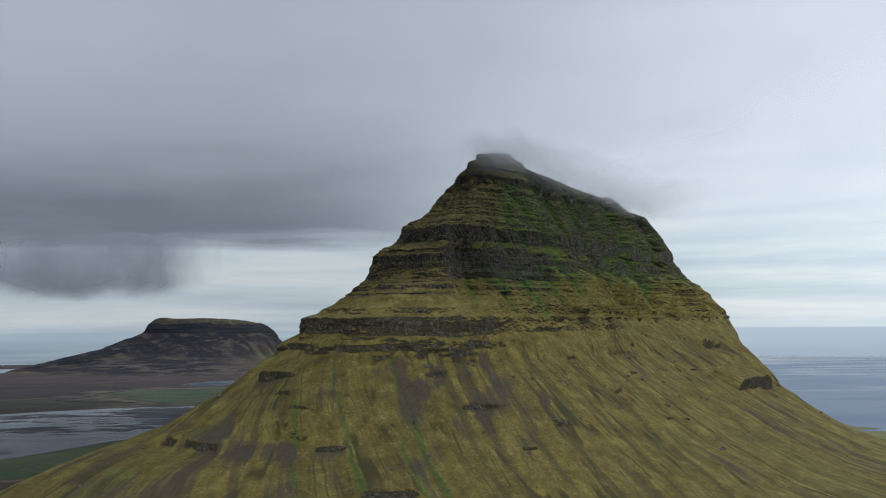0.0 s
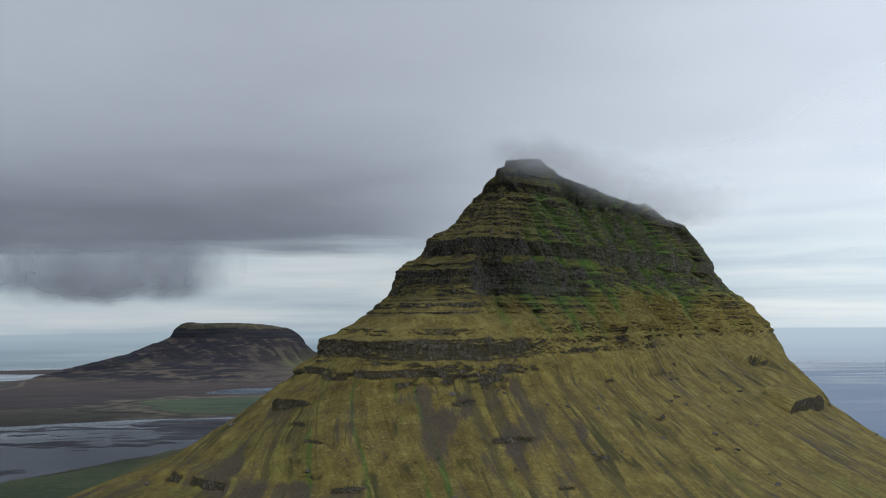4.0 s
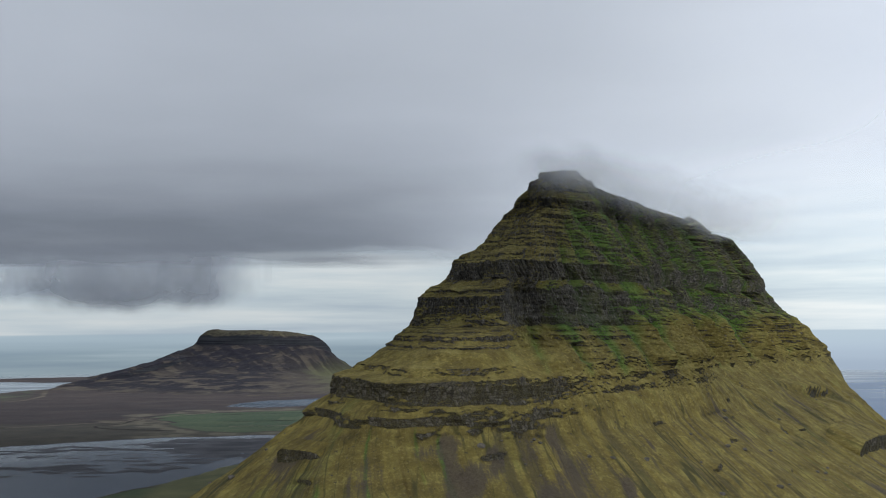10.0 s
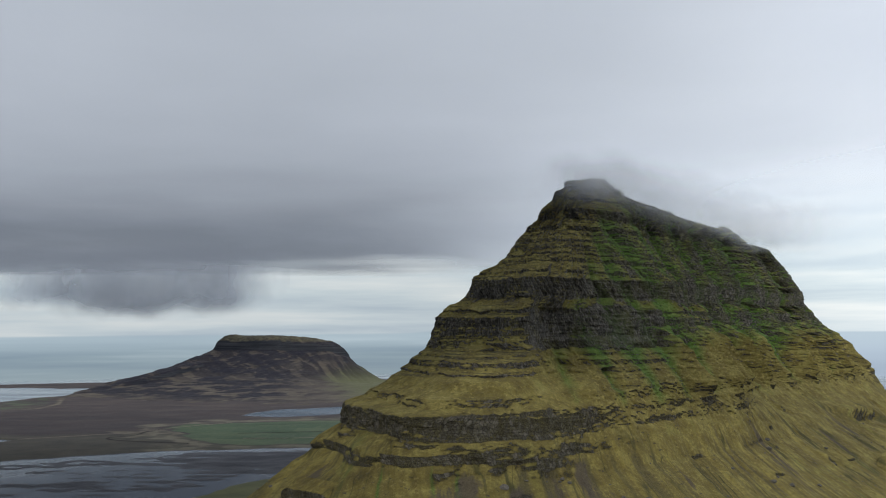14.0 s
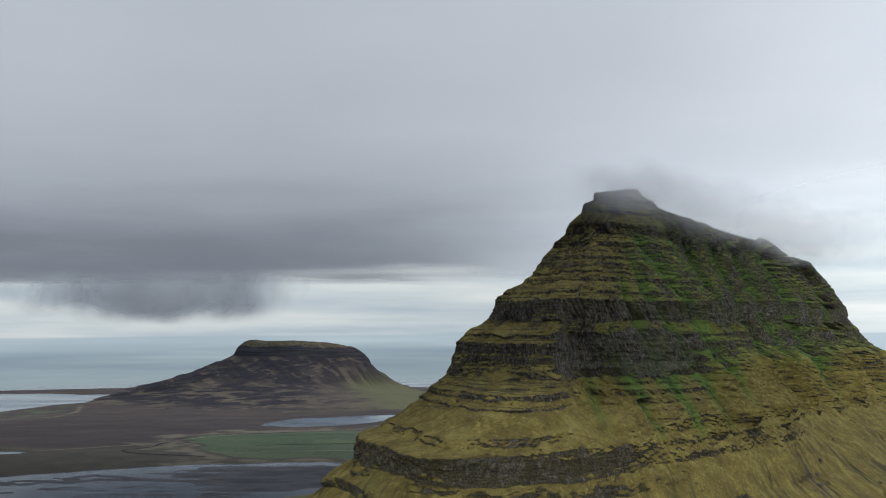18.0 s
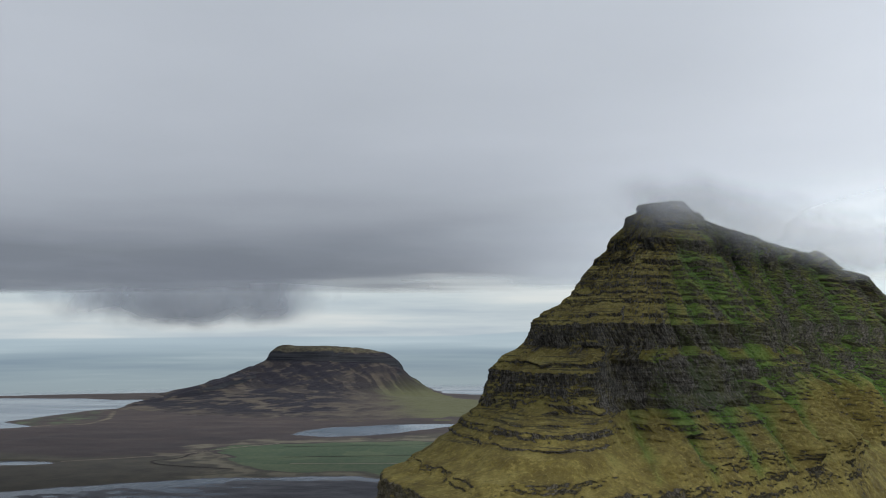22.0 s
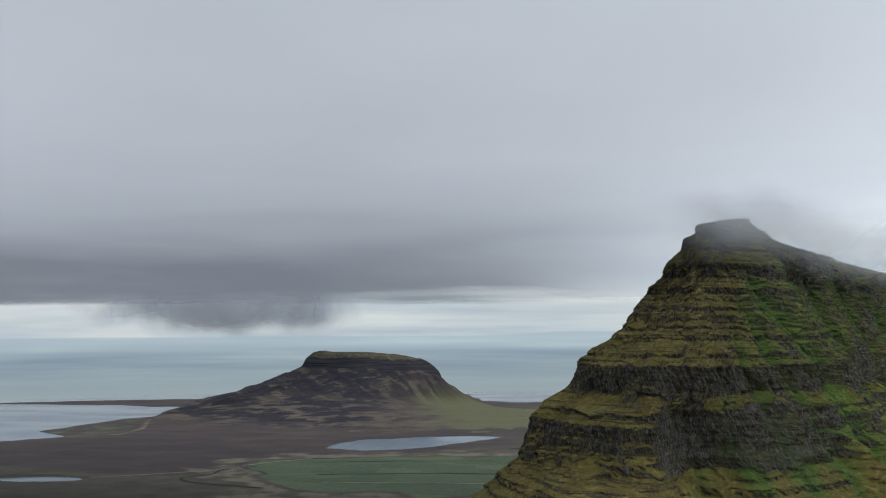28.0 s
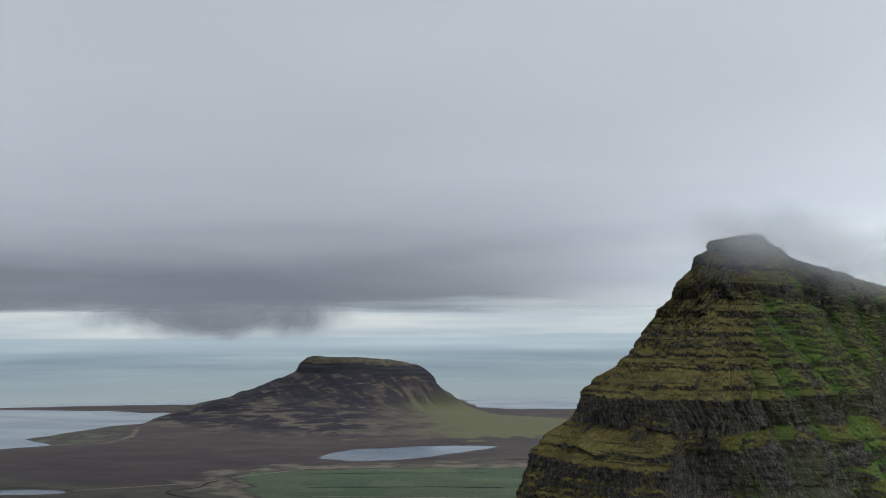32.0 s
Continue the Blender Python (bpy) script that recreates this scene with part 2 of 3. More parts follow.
    lichen = g.range(g.math("ADD", g.math("MULTIPLY_ADD", fine, 0.55, g.math("MULTIPLY", mid, 0.55)), g.math("MULTIPLY", lush, 0.10)), 0.55, 0.70, 0.0, 0.60)
    rock = g.mix(lichen, rock, g.mix(lush, (0.125, 0.108, 0.042), (0.066, 0.094, 0.030)))
    rock = g.mix(g.math("MULTIPLY", g.range(g.math("MULTIPLY_ADD", mid, 0.5, g.math("MULTIPLY", clump, 0.5)), 0.40, 0.56, 0.25, 0.85), g.range(z, 216.0, 206.0)), rock, g.mix(g.range(grain, 0.42, 0.60), (0.022, 0.021, 0.013), (0.078, 0.068, 0.030)))
    edge = g.math("MULTIPLY_ADD", g.math("ADD", fine, g.math("MULTIPLY_ADD", grain, 0.6, mid)), 0.8, -1.04)
    steep = g.range(g.math("ADD", g.math("ADD", soft, nz), edge), 0.66, 0.45)
    colour = g.mix(steep, turf, rock)
    h = g.math("ADD", g.math("MULTIPLY_ADD", grain, 0.6, fine), g.math("MULTIPLY", g.math("MULTIPLY", g.math("ADD", column, strata), steep), 1.6))
    finish(g, colour, 0.92, g.bump(h, 1.0, 1.8), 0.15)
    return m


def plain_ground(name, stops, scale, detail_scale, bump=0.3):
    m, g = material(name)
    pos = g.n("ShaderNodeNewGeometry").outputs["Position"]
    a, b = g.noise(pos, scale, 5, 0.6), g.noise(pos, detail_scale, 4, 0.6)
    colour = g.ramp(g.math("MULTIPLY_ADD", a, 0.65, g.math("MULTIPLY", b, 0.35)), stops)
    finish(g, colour, 0.95, g.bump(b, bump, 2.0), 0.1)
    return m


def lowland_material():
    m, g = material("moor_meadow_and_mud")
    pos = g.n("ShaderNodeNewGeometry").outputs["Position"]
    z = g.n("ShaderNodeSeparateXYZ", {0: pos}).outputs[2]
    field = g.n("ShaderNodeAttribute", attribute_name="meadow").outputs["Fac"]
    mud = g.n("ShaderNodeAttribute", attribute_name="mud").outputs["Fac"]
    moor_at = g.n("ShaderNodeAttribute", attribute_name="moor").outputs["Fac"]
    big, mid, fine = g.noise(pos, 0.004, 4, 0.55), g.noise(pos, 0.016, 5, 0.6), g.noise(pos, 0.11, 4, 0.6)
    flat = g.noise(g.vmul(pos, (0.35, 1.0, 1.0)), 0.012, 5, 0.6)
    straw = g.ramp(mid, [(0.3, (0.018, 0.016, 0.010)), (0.7, (0.046, 0.039, 0.024))])
    moor = g.ramp(flat, [(0.3, (0.010, 0.007, 0.007)), (0.55, (0.023, 0.015, 0.013)), (0.75, (0.040, 0.030, 0.022))])
    land = g.mix(g.range(g.math("ADD", moor_at, g.math("MULTIPLY_ADD", big, 0.8, -0.4)), 0.3, 0.7), straw, moor)
    stripes = g.n("ShaderNodeTexVoronoi", {"Vector": g.vmul(pos, (0.5, 1.2, 1.0)), "Scale": 0.012}, distance="CHEBYCHEV").outputs["Color"]
    plot = g.n("ShaderNodeSeparateColor", {0: stripes}).outputs[0]
    green = g.mix(plot, (0.020, 0.042, 0.016), (0.046, 0.066, 0.028))
    green = g.mix(g.range(fine, 0.4, 0.8, 0, 0.4), green, (0.10, 0.10, 0.045))
    tan = g.math("MULTIPLY", g.math("MULTIPLY", g.range(field, 0.005, 0.05), g.range(field, 0.30, 0.08)), g.range(mid, 0.42, 0.56, 0.2, 0.9))
    land = g.mix(tan, land, (0.095, 0.083, 0.052))
    land = g.mix(g.range(g.math("ADD", field, g.math("MULTIPLY_ADD", mid, 0.5, -0.25)), 0.42, 0.58), land, green)
    heath = g.n("ShaderNodeAttribute", attribute_name="heath").outputs["Fac"]
    land = g.mix(g.range(heath, 0.2, 0.8), land, g.ramp(mid, [(0.3, (0.060, 0.070, 0.026)), (0.7, (0.135, 0.130, 0.052))]))
    silt = g.ramp(mid, [(0.3, (0.015, 0.017, 0.022)), (0.7, (0.036, 0.036, 0.042))])
    land = g.mix(g.range(g.math("ADD", mud, g.math("MULTIPLY_ADD", fine, 0.2, -0.1)), 0.4, 0.6), land, silt)
    wet = g.range(z, 0.2, 1.4, 0.72, 0.95)
    finish(g, land, wet, g.bump(fine, 0.3, 3.0), 0.3)
    return m


def mesa_material():
    m, g = material("far_mesa_turf_and_rock")
    pos = g.n("ShaderNodeNewGeometry").outputs["Position"]
    nz = g.n("ShaderNodeSeparateXYZ", {0: g.n("ShaderNodeNewGeometry").outputs["Normal"]}).outputs[2]
    z = g.n("ShaderNodeSeparateXYZ", {0: pos}).outputs[2]
    green = g.n("ShaderNodeAttribute", attribute_name="lush").outputs["Fac"]
    mid, fine = g.noise(pos, 0.009, 5, 0.6), g.noise(pos, 0.06, 4, 0.65)
    strata = g.noise(g.vmul(pos, (0.02, 0.02, 1.0)), 0.16, 4, 0.6)
    chute = g.n("ShaderNodeAttribute", attribute_name="chute").outputs["Fac"]
    shade_at = g.n("ShaderNodeAttribute", attribute_name="bare").outputs["Fac"]
    # scree in long streaks down the fall line, greener low down and to the east
    dry = g.ramp(mid, [(0.3, (0.036, 0.031, 0.027)), (0.7, (0.080, 0.068, 0.052))])
    turf = g.mix(g.range(g.math("ADD", green, g.math("MULTIPLY_ADD", mid, 0.9, -0.45)), 0.2, 0.8), dry, (0.070, 0.072, 0.038))
    streak = g.range(g.math("MULTIPLY_ADD", fine, 0.6, chute), 0.75, 1.45, 0.9, 0.0)
    turf = g.mix(g.math("MULTIPLY", streak, g.math("MULTIPLY", g.math("MULTIPLY_ADD", green, -0.45, 1.0), g.range(z, 14.0, 60.0))), turf, (0.014, 0.013, 0.016))
    # dark rock terraces on the long shoulder
    terrace = g.noise(g.vmul(pos, (0.22, 0.22, 1.0)), 0.034, 5, 0.62)
    turf = g.mix(g.math("MULTIPLY", g.range(terrace, 0.44, 0.51, 0.0, 0.92), shade_at, clamp=True), turf, (0.012, 0.012, 0.017))
    turf = g.mix(g.range(z, 188.0, 196.0, 0.0, 0.55), turf, g.mix(g.range(fine, 0.4, 0.6), (0.050, 0.044, 0.026), (0.092, 0.084, 0.046)))
    rock = g.ramp(strata, [(0.35, (0.010, 0.012, 0.016)), (0.65, (0.032, 0.033, 0.036))])
    steep = g.math("MULTIPLY", g.range(g.math("ADD", nz, g.math("MULTIPLY_ADD", fine, 0.20, -0.10)), 0.82, 0.66), g.range(z, 205.0, 196.0))
    colour = g.mix(steep, turf, rock)
    finish(g, colour, 0.95, g.bump(fine, 0.6, 9.0), 0.1)
    return m


def water_material():
    m, g = material("sea_water")
    pos = g.n("ShaderNodeNewGeometry").outputs["Position"]
    ripple = g.noise(g.vmul(pos, (1.0, 1.0, 1.0)), 0.25, 4, 0.6)
    calm = g.noise(g.vmul(pos, (0.3, 1.0, 1.0)), 0.006, 4, 0.55)
    spot = g.n("ShaderNodeSeparateXYZ", {0: pos})
    open_sea = g.range(g.math("MULTIPLY_ADD", spot.outputs[0], -0.9, spot.outputs[1]), 2000.0, 2700.0)
    # sky sheen put into the body colour, bluer and paler in the eastern sound
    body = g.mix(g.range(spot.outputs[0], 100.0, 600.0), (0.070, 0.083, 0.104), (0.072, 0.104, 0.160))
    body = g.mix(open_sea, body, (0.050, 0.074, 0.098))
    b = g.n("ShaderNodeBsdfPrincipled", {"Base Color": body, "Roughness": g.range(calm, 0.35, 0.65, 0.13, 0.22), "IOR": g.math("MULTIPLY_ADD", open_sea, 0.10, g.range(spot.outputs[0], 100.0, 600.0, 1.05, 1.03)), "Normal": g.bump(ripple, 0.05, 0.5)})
    # the sheet thins out at its rim, where the open sea goes on
    off = g.n("ShaderNodeVectorMath", {0: pos, 1: (75.0, 100.0, 0.0)}, operation="DISTANCE").outputs["Value"]
    edge = g.range(off, 4400.0, 4860.0)
    clear = g.n("ShaderNodeBsdfTransparent")
    mix = g.n("ShaderNodeMixShader", {0: edge, 1: b.outputs[0], 2: clear.outputs[0]})
    g.n("ShaderNodeOutputMaterial", {0: mix.outputs[0]})
    return m


def cloud_material(name, colour, dark, attr="cover", scale=0.004, wisp=0.5):
    m, g = material(name)
    pos = g.n("ShaderNodeNewGeometry").outputs["Position"]
    cover = g.n("ShaderNodeAttribute", attribute_name=attr).outputs["Fac"]
    a = g.noise(pos, scale, 5, 0.55)
    dense = g.math("MULTIPLY", cover, g.math("MULTIPLY_ADD", a, wisp * 2, 1 - wisp), clamp=True)
    thick = g.n("ShaderNodeAttribute", attribute_name="thick").outputs["Fac"]
    through_it = g.mix(g.math("ADD", thick, g.math("MULTIPLY_ADD", a, 0.24, -0.12), clamp=True), colour, dark)
    ins = {0: through_it}
    d = g.n("ShaderNodeBsdfDiffuse", ins)
    t = g.n("ShaderNodeBsdfTranslucent", ins)
    body = g.n("ShaderNodeMixShader", {0: 0.6, 1: d.outputs[0], 2: t.outputs[0]})
    clear = g.n("ShaderNodeBsdfTransparent")
    mix = g.n("ShaderNodeMixShader", {0: dense, 1: clear.outputs[0], 2: body.outputs[0]})
    g.n("ShaderNodeOutputMaterial", {0: mix.outputs[0]})
    return m


STONE = plain_ground("grey_basalt_block", [(0.3, (0.035, 0.033, 0.030)), (0.7, (0.12, 0.11, 0.095))], 0.5, 2.5)
DIRT = plain_ground("pale_gravel", [(0.3, (0.12, 0.10, 0.075)), (0.7, (0.20, 0.17, 0.13))], 0.05, 0.6)
PEAT = plain_ground("dark_peat", [(0.3, (0.010, 0.009, 0.009)), (0.7, (0.028, 0.024, 0.020))], 0.05, 0.6)
MOUNTAIN, LOWLAND, MESA, WATER = mountain_material(), lowland_material(), mesa_material(), water_material()
CLOUD = cloud_material("cloud_grey", (0.74, 0.77, 0.805), (0.198, 0.214, 0.236), scale=0.0035, wisp=0.05)
SCUD = cloud_material("cloud_scud", (0.89, 0.93, 1.0), (0.30, 0.325, 0.36), scale=0.0030, wisp=0.15)
VEIL = cloud_material("cloud_veil", (0.96, 0.97, 0.99), (0.29, 0.31, 0.34), scale=0.015, wisp=0.25)

# ---- water and lowland ----
def grid(x0, x1, y0, y1, res):
    xs, ys = np.arange(x0, x1 + res / 2, res), np.arange(y0, y1 + res / 2, res)
    return np.meshgrid(xs, ys)


def build_sea():
    r = np.r_[0:4000:16j, 4050:4880:14j]
    a = np.linspace(0, 2 * np.pi, 97)[:-1]
    rr, aa = np.meshgrid(r, a, indexing="ij")
    v = np.stack([75 + rr * np.cos(aa), 100 + rr * np.sin(aa), 0 * rr], -1)
    tagged(sheet("water", v, rr.shape, WATER, wrap=True), "calm grey-blue sea with tidal inlets and lagoons", "sea", kind="structure")


BASIN = [(-3000, 600), (-1500, 1450), (-939, 1670), (-858, 1726), (-721, 1802), (-566, 1862), (-335, 1894), (-190, 1850), (-200, 1640), (-300, 1545),
         (-365, 1450), (-405, 1300), (-472, 1146), (-527, 1085), (-640, 800), (-900, 300), (-1500, -900), (-3000, -900)]
COAST = [(-3000, 700), (-3000, 2300), (-1900, 2500), (-1656, 2583), (-1569, 2698), (-1736, 2826), (-1691, 3072), (-1671, 3220), (-1596, 3309), (-1693, 3747), (-1837, 3700),
         (-2001, 3781), (-2533, 3758), (-3100, 3750), (-3100, 3815), (-2590, 3834), (-2025, 4066), (-1788, 4131), (-1500, 4500), (-600, 4600), (-435, 4175), (-301, 4109),
         (-55, 4145), (150, 4160), (300, 3500), (350, 2600), (420, 1900), (600, 1560), (780, 1440), (858, 1425), (832, 1343), (870, 1320), (815, 1288), (900, 1250), (1300, 850),
         (1500, -900), (-1500, -900)]
LAKE = [(-680, 2560), (-675, 2660), (-621, 2755), (-530, 2805), (-436, 2855), (-319, 2883), (-205, 2890), (-257, 2795), (-339, 2685), (-444, 2573), (-560, 2520)]
MEADOW = [(-770, 2215), (-640, 2345), (-370, 2420), (-60, 2470), (0, 2000), (-250, 1925), (-560, 1945), (-640, 2060)]
SHORE_GREEN = [(-1760, 2830), (-1590, 2690), (-1420, 2760), (-1430, 2900), (-1560, 3180), (-1650, 3230), (-1690, 3060)]
SALT_MEADOW = [(-620, 940), (-527, 1065), (-472, 1130), (-430, 1250), (-300, 1300), (-250, 1000), (-420, 900)]


def lowland(x, y):
    wob = 14 * fbm(x / 90, y / 90, 3, 5)
    coast = polygon_distance(x, y, COAST) + wob
    basin = polygon_distance(x, y, BASIN) + wob * 0.7
    lake = polygon_distance(x, y, LAKE) + wob * 0.5
    inland = np.minimum(np.minimum(-coast, basin), lake)
    h = np.where(inland > 0, 1.0 + 3.2 * (1 - np.exp(-np.maximum(inland, 0) / 70)) + 1.4 * fbm(x / 160, y / 160, 3, 8) * step(0, 120, inland), 0)
    h = np.where(inland <= 0, np.maximum(inland * 0.08, -6), h)
    # tidal flats: banks of silt that just break the water
    flat = step(15, -60, basin)
    bank = 0.36 * fbm(x / 260, y / 110, 5, 21, 0.6) + 0.52 * fbm(x / 70, y / 20, 4, 23, 0.7) + 0.22 * ridged(x / 60, y / 19, 3, 4) - 0.08 + 0.95 * step(-640, -420, x) * step(1540, 1680, y) - 0.02
    channel = np.exp(-(((y - 1290 - 0.62 * (x + 560) - 60 * vnoise(x / 300, 0 * x, 3)) / 75) ** 2))
    bank = bank - 0.9 * channel
    h = h * (1 - flat) + bank * flat
    pond = np.maximum(0, 1 - np.hypot((x + 1165) / 120, (y - 1985 - 0.1 * (x + 1165)) / 44)) + np.maximum(0, 1 - np.hypot((x + 128) / 42, (y - 2600 - 0.5 * (x + 128)) / 14))
    h = h - 9 * np.minimum(pond * 2, 1)
    h = h - np.where(coast > 300, 4, 0)
    return h, flat


def build_ground():
    xs = np.concatenate([np.linspace(-4900, -2700, 14)[:-1], np.arange(-2700, 1201, 9.0), np.linspace(1200, 4900, 18)[1:]])
    ys = np.concatenate([np.linspace(-4900, 200, 26)[:-1], np.arange(200, 1000, 16.0), np.arange(1000, 2900, 8.0), np.arange(2900, 4300, 14.0), np.linspace(4300, 4900, 7)])
    x, y = np.meshgrid(xs, ys)
    # the sheet ends in a circle under the open sea
    off = np.maximum(np.hypot(x - 75, y - 100) / 4560, 1)
    x, y = 75 + (x - 75) / off, 100 + (y - 100) / off
    h, flat = lowland(x, y)
    around = polygon_distance(x, y, MEADOW) + 26 * fbm(x / 120, y / 45, 3, 29)
    meadow = step(40, -40, around) + 0.06 * step(130, 60, around + 40 * fbm(x / 80, y / 50, 3, 28)) + step(20, -20, polygon_distance(x, y, SALT_MEADOW)) + 0.46 * step(25, -25, polygon_distance(x, y, SHORE_GREEN))
    moor = step(-250, -700, x) * step(1950, 2250, y) + step(2400, 2700, y) * 0.6
    heath = step(1050, 800, np.hypot(x - 300, y - 900)) * step(-400, -300, x + 0.2 * (y - 1000))
    ob = sheet("ground", np.stack([x, y, h], -1), x.shape, LOWLAND, attrs={"meadow": meadow, "mud": np.maximum(flat, step(0.6, -0.2, h)), "moor": moor, "heath": heath})
    tagged(ob, "flat brown moorland with green meadows and dark tidal mud", "ground", kind="structure")


def build_track(points, width, material, name, label):
    """A flat ribbon along a line on the lowland."""
    pts = np.array(points, float)
    t = np.linspace(0, len(pts) - 1, 60)
    x, y = (np.interp(t, np.arange(len(pts)), pts[:, k]) for k in (0, 1))
    x, y = (np.convolve(np.pad(v, 4, "edge"), np.ones(9) / 9, "valid") for v in (x, y))
    dx, dy = np.gradient(x), np.gradient(y)
    n = np.hypot(dx, dy) + 1e-9
    rows = [(x - dy / n * k, y + dx / n * k) for k in (-width / 2, width / 2)]
    v = np.stack([np.stack([rx, ry, lowland(rx, ry)[0] + 0.5], -1) for rx, ry in rows], 0)
    tagged(sheet(name, v, v.shape[:2], material), label, "track", kind="structure")


def build_tracks():
    build_track([(-1060, 2000), (-930, 2070), (-808, 2137), (-757, 2221), (-690, 2300), (-640, 2360)], 6, DIRT, "road", "pale gravel farm track over the moor")
    build_track([(-757, 2221), (-800, 2150), (-790, 2080), (-850, 2030), (-800, 1975), (-690, 1950), (-600, 1935)], 7, PEAT, "ditch", "dark winding drainage ditch")
    build_track([(-620, 2290), (-430, 2330), (-180, 2370)], 5, PEAT, "ditch", "dark field ditch")
    build_track([(-560, 2110), (-380, 2150), (-120, 2180)], 5, PEAT, "ditch", "dark field ditch")
    build_track([(-520, 2020), (-330, 2040), (-110, 2060)], 5, DIRT, "road", "pale gravel farm track beside the meadow")


# ---- the mountain ----
SUMMIT = Vector((205.7, 1001.7, 0))
LEVELS = [-6, 0, 15, 40, 70, 95, 126, 152, 181, 196, 212, 245, 269, 295, 307, 327, 363, 390, 404, 415, 423, 427]
FRONT = [1000, 900, 800, 705, 618, 518, 458, 412, 376, 357, 311, 261, 254, 214, 201, 164, 124, 97, 84, 66, 34, 3]
RIGHT = [760, 640, 545, 430, 352, 300, 243, 200, 178, 171, 163, 128, 116, 99, 90, 76, 50, 31, 17, 8, 4, 2]
FAR_RIGHT = [660, 560, 485, 405, 345, 292, 232, 182, 140, 124, 110, 93, 77, 64, 59, 48, 30, 22, 13, 7, 4, 2]
REAR = [720, 660, 610, 560, 525, 510, 485, 475, 505, 515, 490, 445, 412, 398, 392, 384, 350, 178, 72, 20, 3, 2]
LEFT = [520, 455, 400, 340, 290, 240, 190, 150, 125, 120, 112, 95, 84, 72, 66, 52, 34, 20, 14, 9, 6, 3]
REAR_BEND = [2.0, 2.0, 2.0, 2.0, 2.1, 2.2, 3.0, 3.8, 4.0, 4.0, 4.0, 4.0, 4.0, 4.0, 3.8, 3.6, 3.0, 2.0, 2.0, 2.0, 2.0, 2.0]
FRONT_BEND = [2.2, 2.2, 2.3, 2.4, 2.7, 3.0, 3.5, 4.0, 5.0, 6.0, 6.5, 6.5, 7.0, 7.5, 7.5, 6.5, 4.5, 3.4, 3.0, 2.8, 2.4, 2.0]


def reach(z, phi):
    """Distance of the slope from the summit's axis at a height, by direction: 0 along the ridge to the rear, 90 degrees to the steep right flank."""
    c, s = np.cos(phi), np.sin(phi)
    front, right, far, rear, left, bend_r, bend_f = (np.interp(z, LEVELS, t) for t in (FRONT, RIGHT, FAR_RIGHT, REAR, LEFT, REAR_BEND, FRONT_BEND))
    front = front * (1 + 0.28 * np.clip(s, 0, 0.33) * step(70, 130, z) * step(250, 232, z))
    ea = np.where(c < 0, front, rear)
    w = step(-0.25, 0.75, c)
    ep = np.where(s > 0, right * (1 - w) + far * w, left)
    n = np.where(s > 0, bend_f * (1 - w) + bend_r * w, 1.3)
    return (np.abs(c / ea) ** n + np.abs(s / ep) ** n) ** (-1 / n)


# bands of hard rock, bottom and top
BANDS = [(164, 171), (180, 196), (200, 206.5), (220, 222), (226, 231), (234, 236), (240, 247), (252, 257), (259, 267), (271, 275), (286, 304), (309, 312), (321, 325), (329, 331),
         (335, 338), (343, 346), (350, 352), (356, 361), (370, 382), (394, 399), (409, 416)]
# short outcrops on the slopes: direction and half width in degrees, bottom and top
OUTCROPS = [(47, 9, 103, 117), (78, 2.0, 128, 137), (94, 1.4, 145, 150), (118, 1.8, 116, 121), (170, 4, 144, 150), (151, 1.3, 140, 146), (144, 2.6, 112, 118), (150, 3.2, 62, 69),
            (171, 6, 84, 95), (157, 1.5, 89, 95), (128, 9, 180, 185), (106, 2.0, 132, 136), (86, 1.5, 160, 165), (162, 1.2, 118, 122), (134, 1.2, 96, 100), (125, 1.6, 150, 154),
            (62, 2.5, 168, 176), (36, 5, 150, 166), (111, 1.2, 88, 92), (99, 1.0, 104, 108), (166, 1.4, 128, 132), (139, 1.0, 82, 86)]

# bare scars of brown gravel: direction and height, half width and half height
SCARS = [(147, 150, 2.0, 13), (143.5, 118, 2.6, 22), (141, 95, 2.2, 24), (136.5, 111, 1.0, 16), (158.4, 89, 3.2, 6), (162.3, 90, 2.6, 6), (169.6, 90, 4, 6), (172.6, 142, 2.5, 9),
         (151, 140, 1.4, 18), (171, 100, 5, 6), (131, 122, 0.8, 18), (156, 150, 2.0, 8), (139.5, 88, 1.4, 18), (148, 84, 1.6, 10)]
# water-cut lines down the slopes: place along the slope, half width, depth, and how green
DRAINS = [(-205, 5.0, 3.5, 0), (-180, 3.0, 2.2, 0), (-150, 2.0, 1.5, 0), (-135, 3.2, 2.4, 0), (-108, 1.8, 1.4, 0), (-88, 2.2, 1.5, 0), (-62, 2.0, 2.0, 0), (-34, 1.6, 1.3, 0.3), (-8, 2.0, 1.5, 0.3), (22, 1.6, 1.5, 0.4),
          (58, 2.0, 1.8, 0.4), (96, 1.8, 1.5, 0.4), (-225, 2.2, 1.8, 0), (-246, 2.6, 2.0, 0), (-270, 4.2, 2.6, 0), (-283, 3.0, 1.8, 0), (-310, 1.3, 1.6, 1), (-319, 1.1, 1.3, 1), (-340, 0.9, 0.9, 0.8), (-358, 1.1, 1.0, 1), (-376, 1.6, 1.2, 0)]


